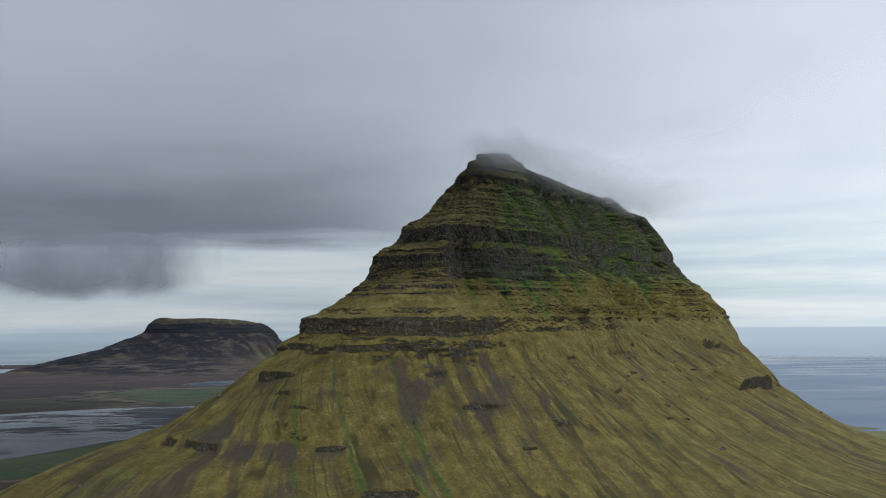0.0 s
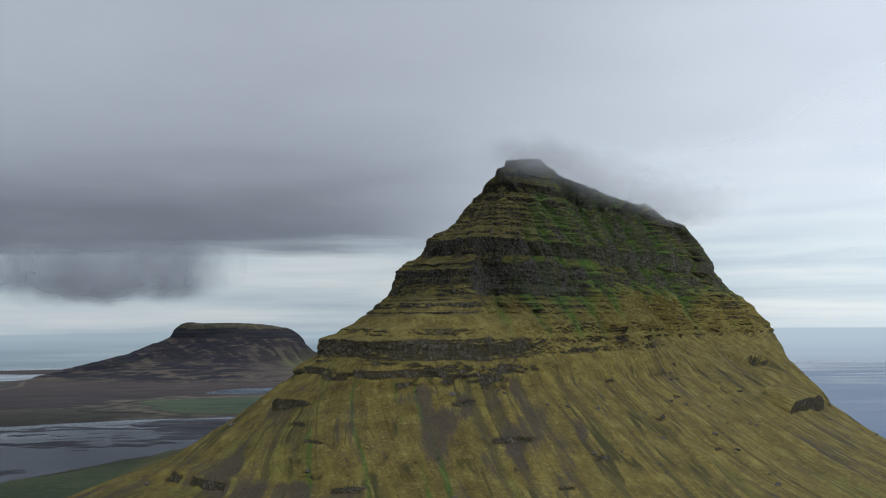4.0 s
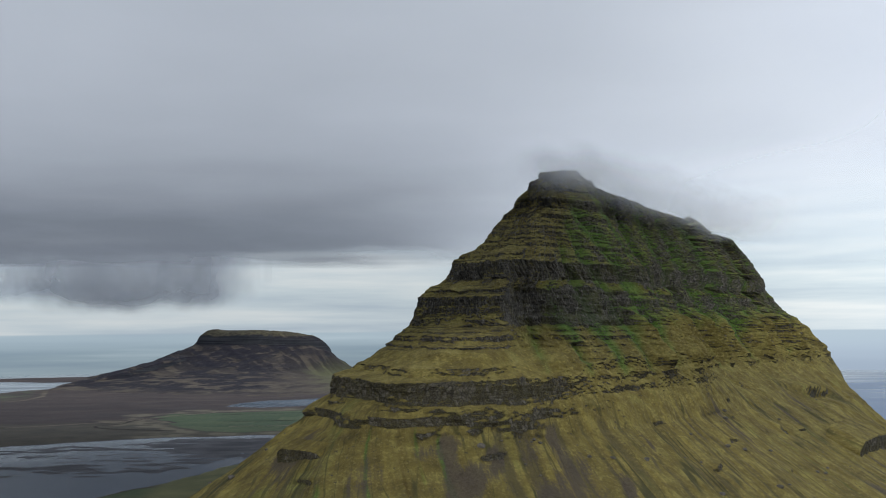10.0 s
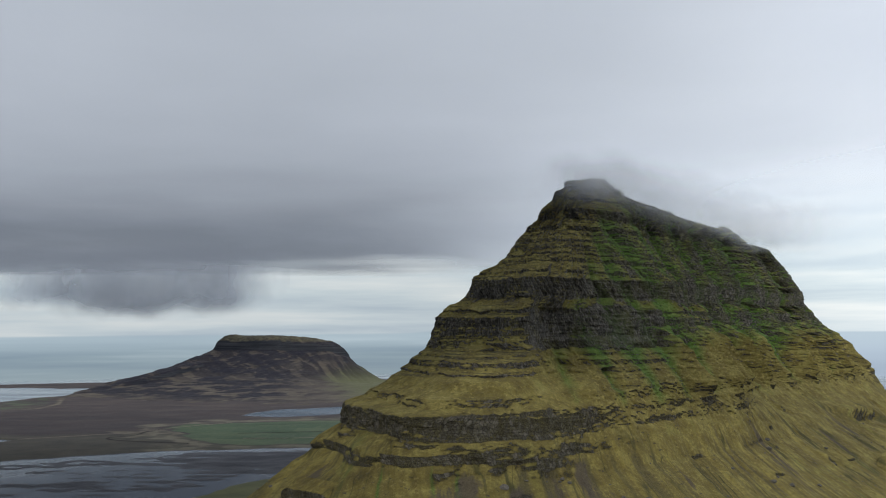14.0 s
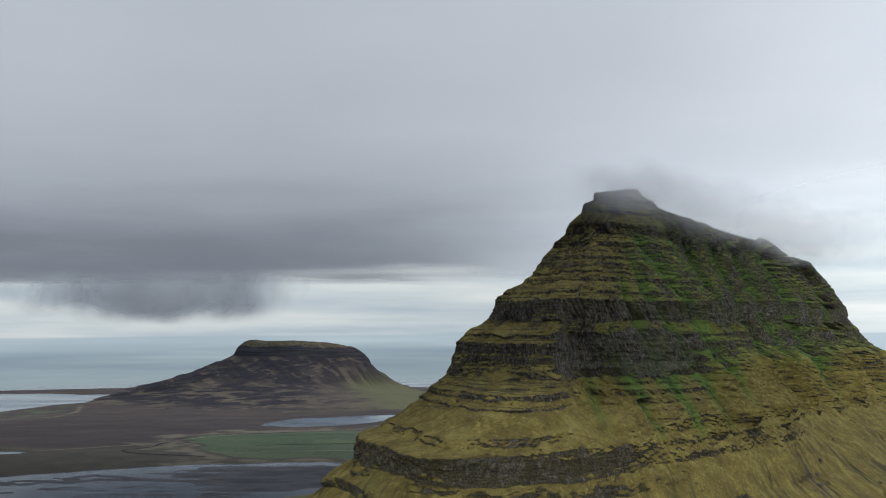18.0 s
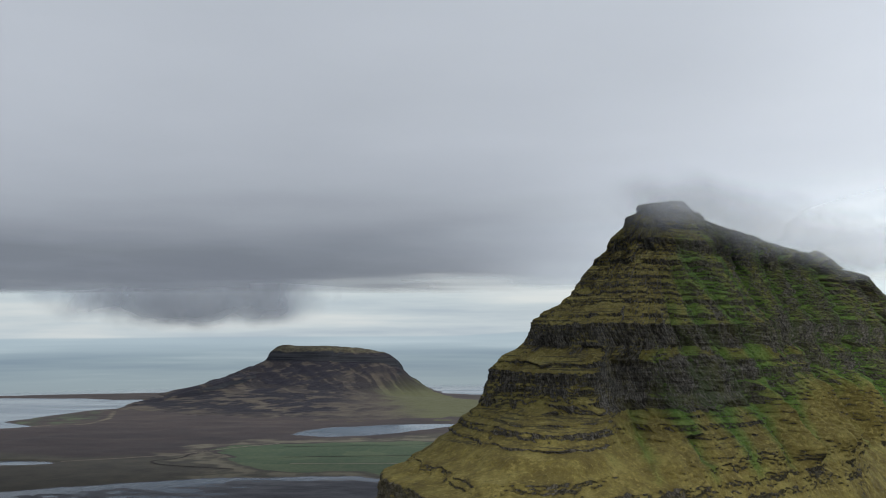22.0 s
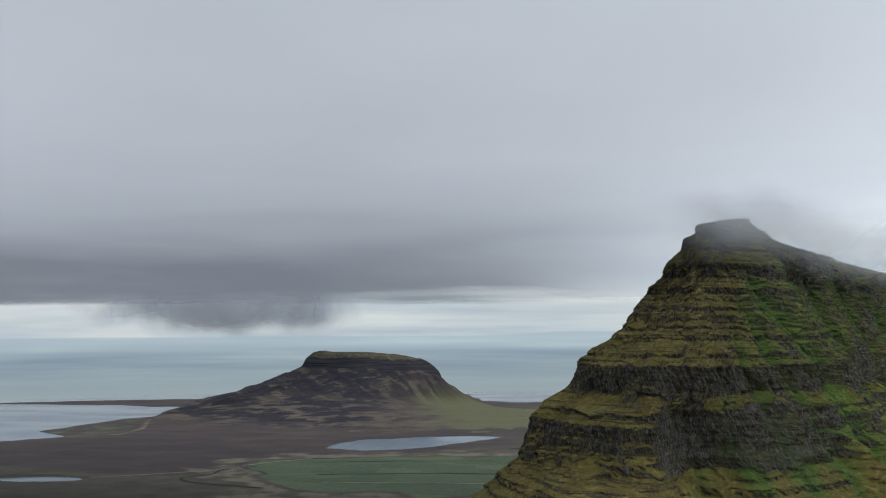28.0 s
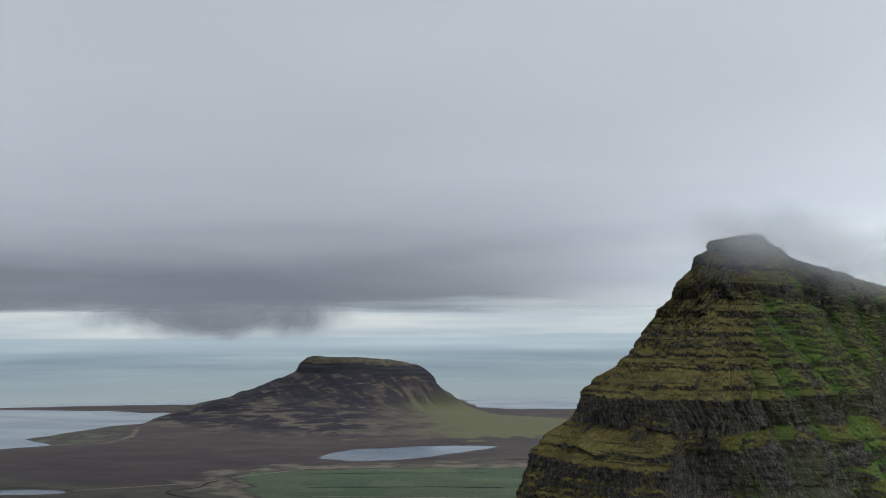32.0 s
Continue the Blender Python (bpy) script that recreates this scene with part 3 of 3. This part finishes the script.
def mountain_surface():
    # columns, close together where the slope faces the open view
    fine = np.linspace(-np.pi, np.pi, 6001)
    r = reach(np.full(fine.shape, 200.0), fine)
    px_, py_ = r * np.cos(fine), r * np.sin(fine)
    mid = (fine[1:] + fine[:-1]) / 2
    length = np.hypot(np.diff(px_), np.diff(py_))
    seen = np.where((mid > radians(2)) | (mid < radians(-155)), 1.0, 0.07)
    run = np.r_[0, np.cumsum(length * seen)]
    cols = 1360
    phi = np.interp(np.arange(cols) / cols * run[-1], run, fine)
    along = np.interp(phi, fine, np.r_[0, np.cumsum(length)])
    z = np.concatenate([np.linspace(-6, 60, 34)[:-1], np.arange(60, 156, 1.1), np.arange(156, 424, 0.52), np.linspace(424, 427.5, 6)])
    # height remapped so that hard bands stand upright
    zz = np.arange(0, 440, 0.25)
    w, thin = np.ones_like(zz), np.ones_like(zz)
    for a, b in BANDS:
        w[(zz > a) & (zz < b)] = 0.06
    pick, lift = random.Random(4), 203.0
    while lift < 412:
        tall = pick.uniform(0.9, 2.2)
        thin[(zz > lift) & (zz < lift + tall)] = 0.10
        lift += tall + pick.uniform(2.0, 4.4)
    k = np.exp(-np.linspace(-2.5, 2.5, 241) ** 2)
    tables = []
    for v in (w, thin):
        v = v / np.convolve(np.pad(v, 120, "edge"), k / k.sum(), "valid")
        run = np.cumsum(v) * 0.25
        tables.append(run * zz[-1] / run[-1])
    Z, PHI = np.meshgrid(z, phi, indexing="ij")
    # the way along the slope: straight beside the ridge, turning round its two ends
    plain = reach(Z, PHI)
    a0, p0 = plain * np.cos(PHI), plain * np.sin(PHI)
    nose = -np.minimum(150, 0.62 * np.interp(Z, LEVELS, FRONT))
    root = np.clip(a0, nose, 300)
    turn = np.arctan2(np.abs(a0 - root), p0)
    S = np.where(a0 < nose, nose - 170 * turn, np.where(a0 > 300, 300 + 170 * turn, np.where(p0 < 0, nose - 170 * np.pi - (a0 - nose), a0)))
    out = np.hypot(a0 - root, p0) + 1e-6
    na, np_ = (a0 - root) / out, p0 / out
    deg = np.degrees(PHI)
    up = step(150, 205, Z)
    flank = step(154, 142, deg) * step(-20, 15, deg)
    prow = 1 - flank
    # hard bands run level and unbroken for long stretches; low down they die out along the flank
    shift = 1.7 * fbm(S / 150, Z / 300, 2, 2) + 0.8 * fbm(S / 15, Z / 40, 2, 3)
    spurs = step(128, 116, deg) * step(-5, 20, deg) * step(200, 212, Z) * step(264, 250, Z)
    meadow = prow * step(206, 209, Z) * step(221, 217, Z)
    hard = np.clip(0.74 + 0.85 * fbm(S / 30, Z / 12, 3, 7) + 0.30 * fbm(S / 8, Z / 9, 2, 8), 0.0, 0.93)
    hard = np.where((Z > 282) & (Z < 306) | (Z > 178) & (Z < 208), np.maximum(hard, np.where(Z < 210, 0.60, 0.58)), hard)
    hard = np.where((Z > 199) & (Z < 237), np.maximum(hard, 0.62 * flank), hard)
    low_band = step(152, 158, Z) * step(139, 147, np.abs(deg)) * step(201, 198, Z)
    hard = hard * np.maximum(low_band, step(188, 194, Z)) * np.where(Z < 240, 0.75 + 0.25 * prow, 1) * (1 - 0.30 * spurs) * (1 - 0.9 * meadow)
    T = Z + (np.interp(Z + shift, zz, tables[0]) - shift - Z) * hard
    more = np.clip(0.42 + 0.9 * fbm(S / 34, Z / 8, 3, 9) + 0.3 * fbm(S / 7, Z / 7, 2, 10), 0, 1) * step(200, 206, Z) * (1 - 0.8 * step(278, 283, Z) * step(308, 304, Z))
    more = more * (1 - 0.7 * flank * step(240, 234, Z)) * (1 - meadow)
    T = T + (np.interp(Z + 1.6 * shift, zz, tables[1]) - 1.6 * shift - Z) * more
    for at, half, lo, hi in OUTCROPS:
        m = np.clip(1.25 - ((deg - at) / half) ** 2 + 0.5 * fbm(S / 8, Z / 30, 2, int(at)), 0, 1)
        mid, tall = (lo + hi) / 2 + 1.5 * fbm(S / 30, Z / 300, 2, 33), (hi - lo) / 2
        near = np.exp(-(((Z - mid) / (tall * 1.6)) ** 4))
        T = T + m * near * np.clip(mid - Z, -tall, tall) * 0.9
    R = reach(T, PHI)
    # the recess between the prow and the flank: grass below, a sheer dark wall above
    recess = np.exp(-np.abs((S + 245 - 0.5 * (np.minimum(Z, 245) - 225)) / 32) ** 2.6)
    hollow = recess * step(190, 222, Z) * step(244, 237, Z)
    sheer = np.maximum(recess, flank * step(120, 130, deg)) * step(237, 242, Z) * step(284, 279, Z)
    nook = np.exp(-(((S + 193) / 9) ** 2)) * step(206, 209, Z) * step(226, 223, Z)
    D = -27 * recess * step(190, 222, Z) * step(292, 268, Z) - 11 * nook
    # buttresses parted by narrow gullies on the cliffs, sharp grassy spurs at their feet
    lean = (S + 9 * fbm(Z / 70, S / 120, 2, 12) + 15 * vnoise(S / 75, 0 * Z + 0.5, 13)) / 47
    ridge = 1 - 2 * np.abs(lean - np.floor(lean) - 0.5)
    minor = np.abs(vnoise((S + 5 * fbm(Z / 40, S / 60, 2, 18)) / 15, Z / 260, 17))
    rib = 1 - (1 - ridge) ** 2.6
    tall = 0.55 + 0.45 * hashed(np.floor(lean).astype(np.int64), np.full(lean.shape, 5, np.int64))
    wall = step(238, 262, Z) * step(410, 350, Z)
    foot = step(186, 212, Z) * step(262, 240, Z)
    D = D + flank * (tall * 19 * (rib - 0.8) * wall + tall * 36 * (ridge - 0.45) * foot * step(132, 118, deg) + 4.5 * (minor - 0.3) * np.maximum(wall, foot))
    D = D + up * prow * 5.0 * (minor - 0.35) * step(428, 360, Z)
    column = np.abs(vnoise(S / 3.1, Z / 60, 16)) * hard * up * np.where((Z > 276) & (Z < 308) | (Z < 201), 1.0, 0.35)
    D = D - 2.6 * column + up * (2.0 * fbm(S / 14, Z / 20, 4, 14, 0.6) + 0.8 * fbm(S / 3.6, Z / 1.9, 3, 15, 0.6))
    # rills of the slopes below
    low = (1 - up) * step(-5, 30, Z)
    fall = S
    for _ in range(3):
        fall = S + np.interp(fall, [-330, -265, -200, -130, 0, 200], [-0.41, -0.13, 0.06, 0.48, 0.40, 0.30]) * (150 - np.minimum(Z, 200)) * step(210, 185, Z)
    sway = fall + 1.6 * fbm(Z / 30, S / 160, 3, 30)
    chute = ridged(sway / 31, Z / 900, 3, 19)
    rill = np.abs(vnoise(sway / 7.5, Z / 420, 22))
    drain, moss = 0 * S, 0 * S
    for at, half, depth, green in DRAINS:
        line = np.exp(-(((sway - at) / half) ** 2)) * np.clip(0.8 + 0.7 * fbm(Z / 45 + at, 0 * Z, 2, 25), 0, 1) * step(176, 150, Z)
        D = D - low * depth * line
        drain, moss = np.maximum(drain, line * (1 - 0.8 * green)), np.maximum(moss, line * green)
    D = D + low * (2.4 * (chute - 0.7) + 2.0 * (rill - 0.3) + 0.45 * fbm(S / 3, Z / 8, 3, 20) + 5 * fbm(S / 130, Z / 80, 2, 24))
    D = D + 4 * step(150, 165, np.abs(deg)) * step(186, 198, Z) * step(262, 240, Z)
    D = D * step(427, 415, Z)
    R = np.maximum(R, 0.6)
    a, p = R * np.cos(PHI) + D * na, R * np.sin(PHI) + D * np_
    q = math.sqrt(0.5)
    X, Y = SUMMIT.x + (a + p) * q, SUMMIT.y + (a - p) * q
    ZZ = Z + 0.5 * fbm(S / 5, Z / 5, 2, 27) * step(-4, 20, Z) * step(426, 420, Z)
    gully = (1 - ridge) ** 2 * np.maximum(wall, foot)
    turned = lean - np.floor(lean)
    # shaded side of each spur and buttress, put into the turf as darker green
    shade_side = step(0.44, 0.60, turned) * step(1.0, 0.90, turned)
    lush = 0.04 + flank * (0.36 * step(212, 250, Z) + 0.80 * gully + 0.34 * np.exp(-(((Z - 244) / 14) ** 2)) - 0.35 * ridge * foot + (0.75 * shade_side - 0.25) * foot * step(132, 118, deg) + 0.40 * shade_side * wall + 0.10 * step(170, 60, Z) * step(125, 70, deg)) + 0.24 * step(146, 162, np.abs(deg)) * step(165, 140, Z) * np.clip(0.6 + fbm(S / 40, Z / 60, 2, 37), 0, 1) + 0.14 * prow * step(300, 340, Z) + 0.1 * hollow + 1.2 * moss
    patch = fbm(S / 45, Z / 40, 3, 36)
    scar = sum(np.exp(-((np.abs(deg + 0.06 * (Z - z0) - d0) / dw) ** 3) - np.abs((Z - z0) / zw) ** 3) for d0, z0, dw, zw in SCARS)
    scree = -0.04 + 0.27 * np.minimum(scar, 1) + 0.16 * step(128, 150, deg) * step(160, 135, Z) * step(40, 70, Z) + 0.20 * patch * step(170, 140, Z) + 0.16 * (0.6 - chute) * low
    soft = 0.75 * hollow - 0.55 * sheer + 0.5 * meadow + 0.28 * flank * step(190, 200, Z) * step(252, 240, Z) + flank * wall * (0.36 * gully - 0.10 * ridge + 0.10 * shade_side - 0.06 + 0.16 * fbm(S / 34, Z / 10, 3, 38) + 0.16 * step(304, 312, Z))
    soft = soft + 0.30 * spurs * (0.5 + ridge)
    soft = soft + 0.45 * step(274, 277, Z) * step(286, 283, Z) * np.clip(0.6 + fbm(S / 25, Z / 30, 2, 39), 0, 1)
    soft = soft + 0.30 * step(147.5, 143, deg) * step(0, 20, deg) * step(150, 157, Z) * step(210, 202, Z)
    soft = soft - 0.20 * low_band * step(176, 180, Z) - 0.22 * step(279, 284, Z) * step(308, 303, Z)
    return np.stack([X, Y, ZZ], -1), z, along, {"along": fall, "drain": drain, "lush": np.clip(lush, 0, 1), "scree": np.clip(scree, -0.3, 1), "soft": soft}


def build_mountain():
    V, z, along, attrs = mountain_surface()
    top = tagged(new("mountain"), "steep stepped basalt mountain with grassy ledges and scree slopes", "mountain")
    cuts = [(-6, 60, "foot_slope", "yellow-green grass at the mountain's foot"), (60, 158, "scree_slope", "grassy slope streaked with brown gravel chutes"), (158, 203, "cliff_band", "dark basalt cliff over the slope"),
            (203, 240, "grass_ledge", "straw-coloured grassy ledges with thin rock steps"), (240, 308, "cliff_band", "tall dark basalt cliff with green gullies"), (308, 370, "stepped_flank", "thin rock steps and turf, one above another"),
            (370, 404, "cliff_band", "upper dark rock wall"), (404, 430, "summit", "narrow rocky summit in the cloud")]
    for a, b, name, label in cuts:
        i = np.where((z >= a - 1e-6) & (z <= b))[0]
        lo, hi = i[0], int(np.searchsorted(z, b - 1e-6)) + 1
        ob = sheet(name, V[lo:hi], V[lo:hi].shape[:2], MOUNTAIN, top, {k: v[lo:hi] for k, v in attrs.items()}, wrap=True)
        tagged(ob, label)
    # a small pinnacle on the ridge
    u, v = np.meshgrid(np.linspace(0, 2 * np.pi, 40, endpoint=False), np.linspace(0, 1, 16))
    rr = (1 - v) ** 0.8 * (1 + 0.22 * fbm(np.cos(u) * 2, np.sin(u) * 2 + v * 2, 3, 77))
    q = math.sqrt(0.5)
    aa, pp = 246 + 52 * rr * np.cos(u), 2 + 17 * rr * np.sin(u)
    pts = np.stack([SUMMIT.x + (aa + pp) * q, SUMMIT.y + (aa - pp) * q, 370 + 21 * v], -1)
    tagged(sheet("pinnacle", pts, u.shape, MOUNTAIN, top, {"along": u * 20, "lush": 0 * u + 0.3, "scree": 0 * u, "soft": 0 * u, "drain": 0 * u}, wrap=True), "rock knob on the ridge")
    return V, z, along, top


def boulder_mesh(seed):
    bm = bmesh.new()
    bmesh.ops.create_icosphere(bm, subdivisions=2, radius=1.0)
    rnd = random.Random(seed)
    planes = [(Vector((rnd.gauss(0, 1), rnd.gauss(0, 1), rnd.gauss(0, 0.7))).normalized(), rnd.uniform(0.55, 0.85)) for _ in range(9)]
    for vert in bm.verts:
        for n, d in planes:
            over = vert.co.dot(n) - d
            if over > 0:
                vert.co -= n * over
        vert.co.z *= 0.75
    me = bpy.data.meshes.new("boulder")
    bm.to_mesh(me)
    bm.free()
    me.materials.append(STONE)
    return me


def build_boulders(V, z, along, top):
    """Fallen blocks strewn over the slopes under the cliffs."""
    meshes, rnd = [boulder_mesh(k) for k in range(6)], random.Random(12)
    made = 0
    while made < 260:
        i, j = rnd.randrange(len(z)), rnd.randrange(len(along))
        if not 28 < z[i] < 156 or rnd.random() > (0.35 + 0.65 * (vnoise(along[j] / 70.0, z[i] / 40.0, 61) > 0)):
            continue
        x, y, h = V[i, j]
        if (x - 206) - (y - 1002) < -260:
            continue
        ob = new("boulder", meshes[made % 6])
        size = 0.8 + 2.4 * rnd.random() ** 3
        ob.matrix_world = Matrix.LocRotScale((x, y, h + 0.15 * size), Euler((0, 0, rnd.uniform(0, 6.28))), Vector((size * rnd.uniform(0.8, 1.5), size, size * rnd.uniform(0.7, 1.1))))
        ob.parent = top
        made += 1


def build_outcrop(top, ax, ay, bx, by, bottom, rise, deep, seed):
    """A wall of jointed columns that stands out of the slope, from one end to the other."""
    ax, ay, bx, by = (float(v) for v in (ax, ay, bx, by))
    span = math.hypot(bx - ax, by - ay)
    dx, dy = (bx - ax) / span, (by - ay) / span
    u, v = np.meshgrid(np.arange(0, span + 0.4, 0.8), np.linspace(0, 1, 34))
    # round the section: up the face, over the lip, back into the hill
    face = np.clip(v / 0.6, 0, 1)
    back = np.clip((v - 0.6) / 0.4, 0, 1)
    taper = np.minimum(1, np.minimum(u, span - u) / (0.16 * span)) ** 0.45
    tall = rise * taper * (0.92 + 0.10 * fbm(u / 18, 0 * u, 2, seed))
    joint = 0.7 * np.abs(vnoise(u / 2.2, face * 0.6, seed + 1)) + 1.3 * fbm(u / 14, face, 3, seed + 2)
    out = (1.5 + 0.8 * face - joint) * taper - back * deep
    z = bottom - 6 + face * (tall + 6) + back * deep * 0.45 + 0.4 * fbm(u / 3, v * 6, 2, seed + 3)
    pts = np.stack([ax + dx * u + dy * out, ay + dy * u - dx * out, z], -1)
    ob = sheet("rock_outcrop", pts, u.shape, MOUNTAIN, top, {"along": u + seed * 31, "lush": 0 * u, "scree": 0 * u, "drain": 0 * u, "soft": np.where(v > 0.60, 0.6, -0.7)})
    return tagged(ob, "dark jointed basalt outcrop on the grass slope")


# ---- the far mesa ----
PLATEAU = [(-1300, 4235), (-1240, 4225), (-1000, 4150), (-720, 4035), (-655, 4050), (-640, 4130), (-800, 4260), (-1150, 4380), (-1290, 4330)]


def build_mesa():
    x, y = grid(-2000, 100, 2500, 4560, 8)
    d = polygon_distance(x, y, PLATEAU)
    slant = 0.80 * x + 0.60 * y + 16 * fbm(x / 150, y / 150, 2, 40)
    gull = ridged(slant / 24, (0.6 * x - 0.8 * y) / 420, 4, 41)
    d2 = d + 9 * (gull - 0.7) * step(20, 120, d) + 10 * fbm(x / 60, y / 60, 3, 43)
    gentle = np.interp(d2, [-110, -75, -40, 0, 8, 24, 60, 95, 210, 330, 520, 800, 1150, 1500], [238, 232, 217, 192, 186, 150, 138, 122, 74, 44, 24, 11, 3, -6])
    short = np.interp(d2, [-110, -75, -40, 0, 8, 24, 80, 145, 205, 270, 340, 450, 1500], [238, 232, 217, 192, 184, 146, 105, 64, 36, 16, 4, -2, -10])
    h = gentle + (short - gentle) * step(-800, -560, x) * step(3500, 3900, y)
    h = h + (x + 980) * -0.020 * step(60, -10, d)
    behind = np.maximum(0, (x + 1314) * 0.3335 + (y - 4273) * 0.9428 - 20 + 60 * step(-900, -700, x))
    h = h - 0.32 * behind
    # the long shoulder that runs down to the shore
    t = np.clip(((x + 1290) * -330 + (y - 4200) * -760) / (330**2 + 760**2), 0, 1)
    off = np.hypot(x + 1290 + 330 * t, y - 4200 + 760 * t)
    crest = np.interp(t, [0, 0.12, 0.3, 0.5, 0.75, 1], [150, 108, 88, 66, 34, 4])
    side = crest - np.interp(off + 8 * fbm(x / 50, y / 50, 3, 44), [0, 40, 56, 115, 132, 300, 600, 2500], [0, 5, 28, 38, 66, 96, 160, 500])
    h = np.maximum(h, side)
    h = h - 0.16 * np.maximum(0, -1575 - x + 50 * fbm(x / 120, y / 120, 3, 46)) * step(2900, 3100, y)
    h = h + 1.6 * fbm(x / 35, y / 35, 3, 45)
    h = np.where(h > 4, h, h - 3)
    lush = step(-950, -450, x + 0.35 * (y - 3900)) * step(150, 20, h)
    bare = np.minimum(step(-650, -1000, x + 0.3 * (y - 3900)) * step(2, 9, h) + 0.7 * step(90, 125, h), 1)
    top = tagged(new("mesa"), "flat-topped dark rock hill with gullied scree sides", "hill")
    v = np.stack([x, y, h - 0.5], -1)
    cut = int((3990 - 2500) / 8)
    for name, rows, label in (("lower_slope", slice(0, cut + 1), "brown gullied scree and moor"), ("upper_cliff", slice(cut, len(x)), "dark cliff under a flat top")):
        tagged(sheet(name, v[rows], x[rows].shape, MESA, top, {"lush": lush[rows], "chute": gull[rows], "bare": bare[rows]}), label)


# ---- cloud ----
def build_clouds():
    x, y = grid(-3600, 2600, -1500, 2500, 20)
    edge = 2060 + 120 * fbm(x / 420, y / 300, 4, 51) + 0.05 * x
    inside = step(edge + 60, edge - 240, y)
    east = x + 0.13 * (y - 900)
    thick = np.clip(0.44 + 0.56 * step(300, 1900, y) + 0.12 * step(-100, -900, x) * step(500, 1100, y), 0, 1) * (1 - 0.92 * step(-160, 600, east + 50 * fbm(x / 400, y / 400, 2, 53)))
    inside = inside * step(300, 450, y + 40 * fbm(x / 200, y / 200, 3, 57))
    cover = 0.96 * inside * (1 - 0.95 * step(10, 720, east + 70 * fbm(x / 300, y / 300, 2, 55)))
    h = 446 + 3 * fbm(x / 700, y / 700, 2, 70) - 62 * step(1250, 2100, y)
    deck = tagged(new("cloud_bank"), "low grey stratus cloud that hides the summit", "cloud")
    sheet("cloud_base", np.stack([x, y, h], -1), x.shape, CLOUD, deck, {"cover": cover, "thick": thick})
    # thin veils of mist along the summit ridge, one before another, that reach up into the bank
    q = math.sqrt(0.5)
    u, v = np.meshgrid(np.linspace(-190, 460, 110), np.linspace(0, 1, 60))
    for n, side in enumerate((8, 20, 33, 47, 62, 78)):
        h = 352 + 100 * v
        soft = fbm(u / 80 + n, h / 45, 4, 60 + n)
        low = np.interp(u, [-190, 0, 90, 250, 330, 460], [396, 398, 388, 364, 366, 386])
        c = step(low - 20, low + 22, h + 10 * soft) * step(-140, -70, u + 10 * soft) * step(460, 330, u + 20 * soft) * step(1.0, 0.80, v)
        top = low - 5 + 14 * step(100, 220, u)
        c = c * (1 - step(top + 30, top + 52, h + 6 * soft))
        mp = side + 8 * fbm(u / 120, h / 200, 2, 64 + n)
        pts = np.stack([SUMMIT.x + (u + mp) * q, SUMMIT.y + (u - mp) * q, h], -1)
        sheet("cloud_veil", pts, u.shape, VEIL, deck, {"cover": 0.235 * c, "thick": 0.06 - 0.06 * step(-60, 200, u)})
    # ragged scud hanging under the far edge of the bank
    u, v = np.meshgrid(np.linspace(-1, 1, 140), np.linspace(0, 1, 70))
    for k, (dx, dy, sx, foot) in enumerate([(0, 0, 560, 276), (-30, 90, 600, 284), (30, 180, 540, 304), (-560, 60, 300, 318), (-60, 270, 640, 314)]):
        ragged = fbm(u * sx / 170, v * 1.6, 4, 90 + k, 0.42)
        slow = fbm(u * sx / 330, 0 * v, 2, 80 + k)
        c = step(1.0, 0.50, np.abs(u) + 0.22 * ragged) * step(0.0, 0.26, v + 0.07 * slow + 0.04 * ragged - 0.20 * u**2) * np.clip(0.85 + 0.5 * ragged, 0.3, 1)
        px_ = -1440 + dx + sx * u
        py_ = 3720 + dy - 90 * u**2 + 30 * fbm(u * 3, v * 2, 2, 95 + k)
        pz_ = foot + (640 - foot) * v
        sheet("cloud_scud", np.stack([px_, py_, pz_], -1), u.shape, SCUD, deck, {"cover": 0.66 * c * step(1.0, 0.86, v + 0.06 * ragged), "thick": 0 * u + 0.88})


build_sea()
build_ground()
build_tracks()
SURFACE, ROW_Z, ALONG, PEAK = build_mountain()
build_mesa()
build_clouds()
build_boulders(SURFACE, ROW_Z, ALONG, PEAK)
build_outcrop(PEAK, 478, 884, 568, 1004, 103, 15, 34, 3)
build_outcrop(PEAK, 412, 888, 430, 902, 124, 7, 16, 7)
build_outcrop(PEAK, -74, 644, -34, 616, 141, 7, 14, 11)
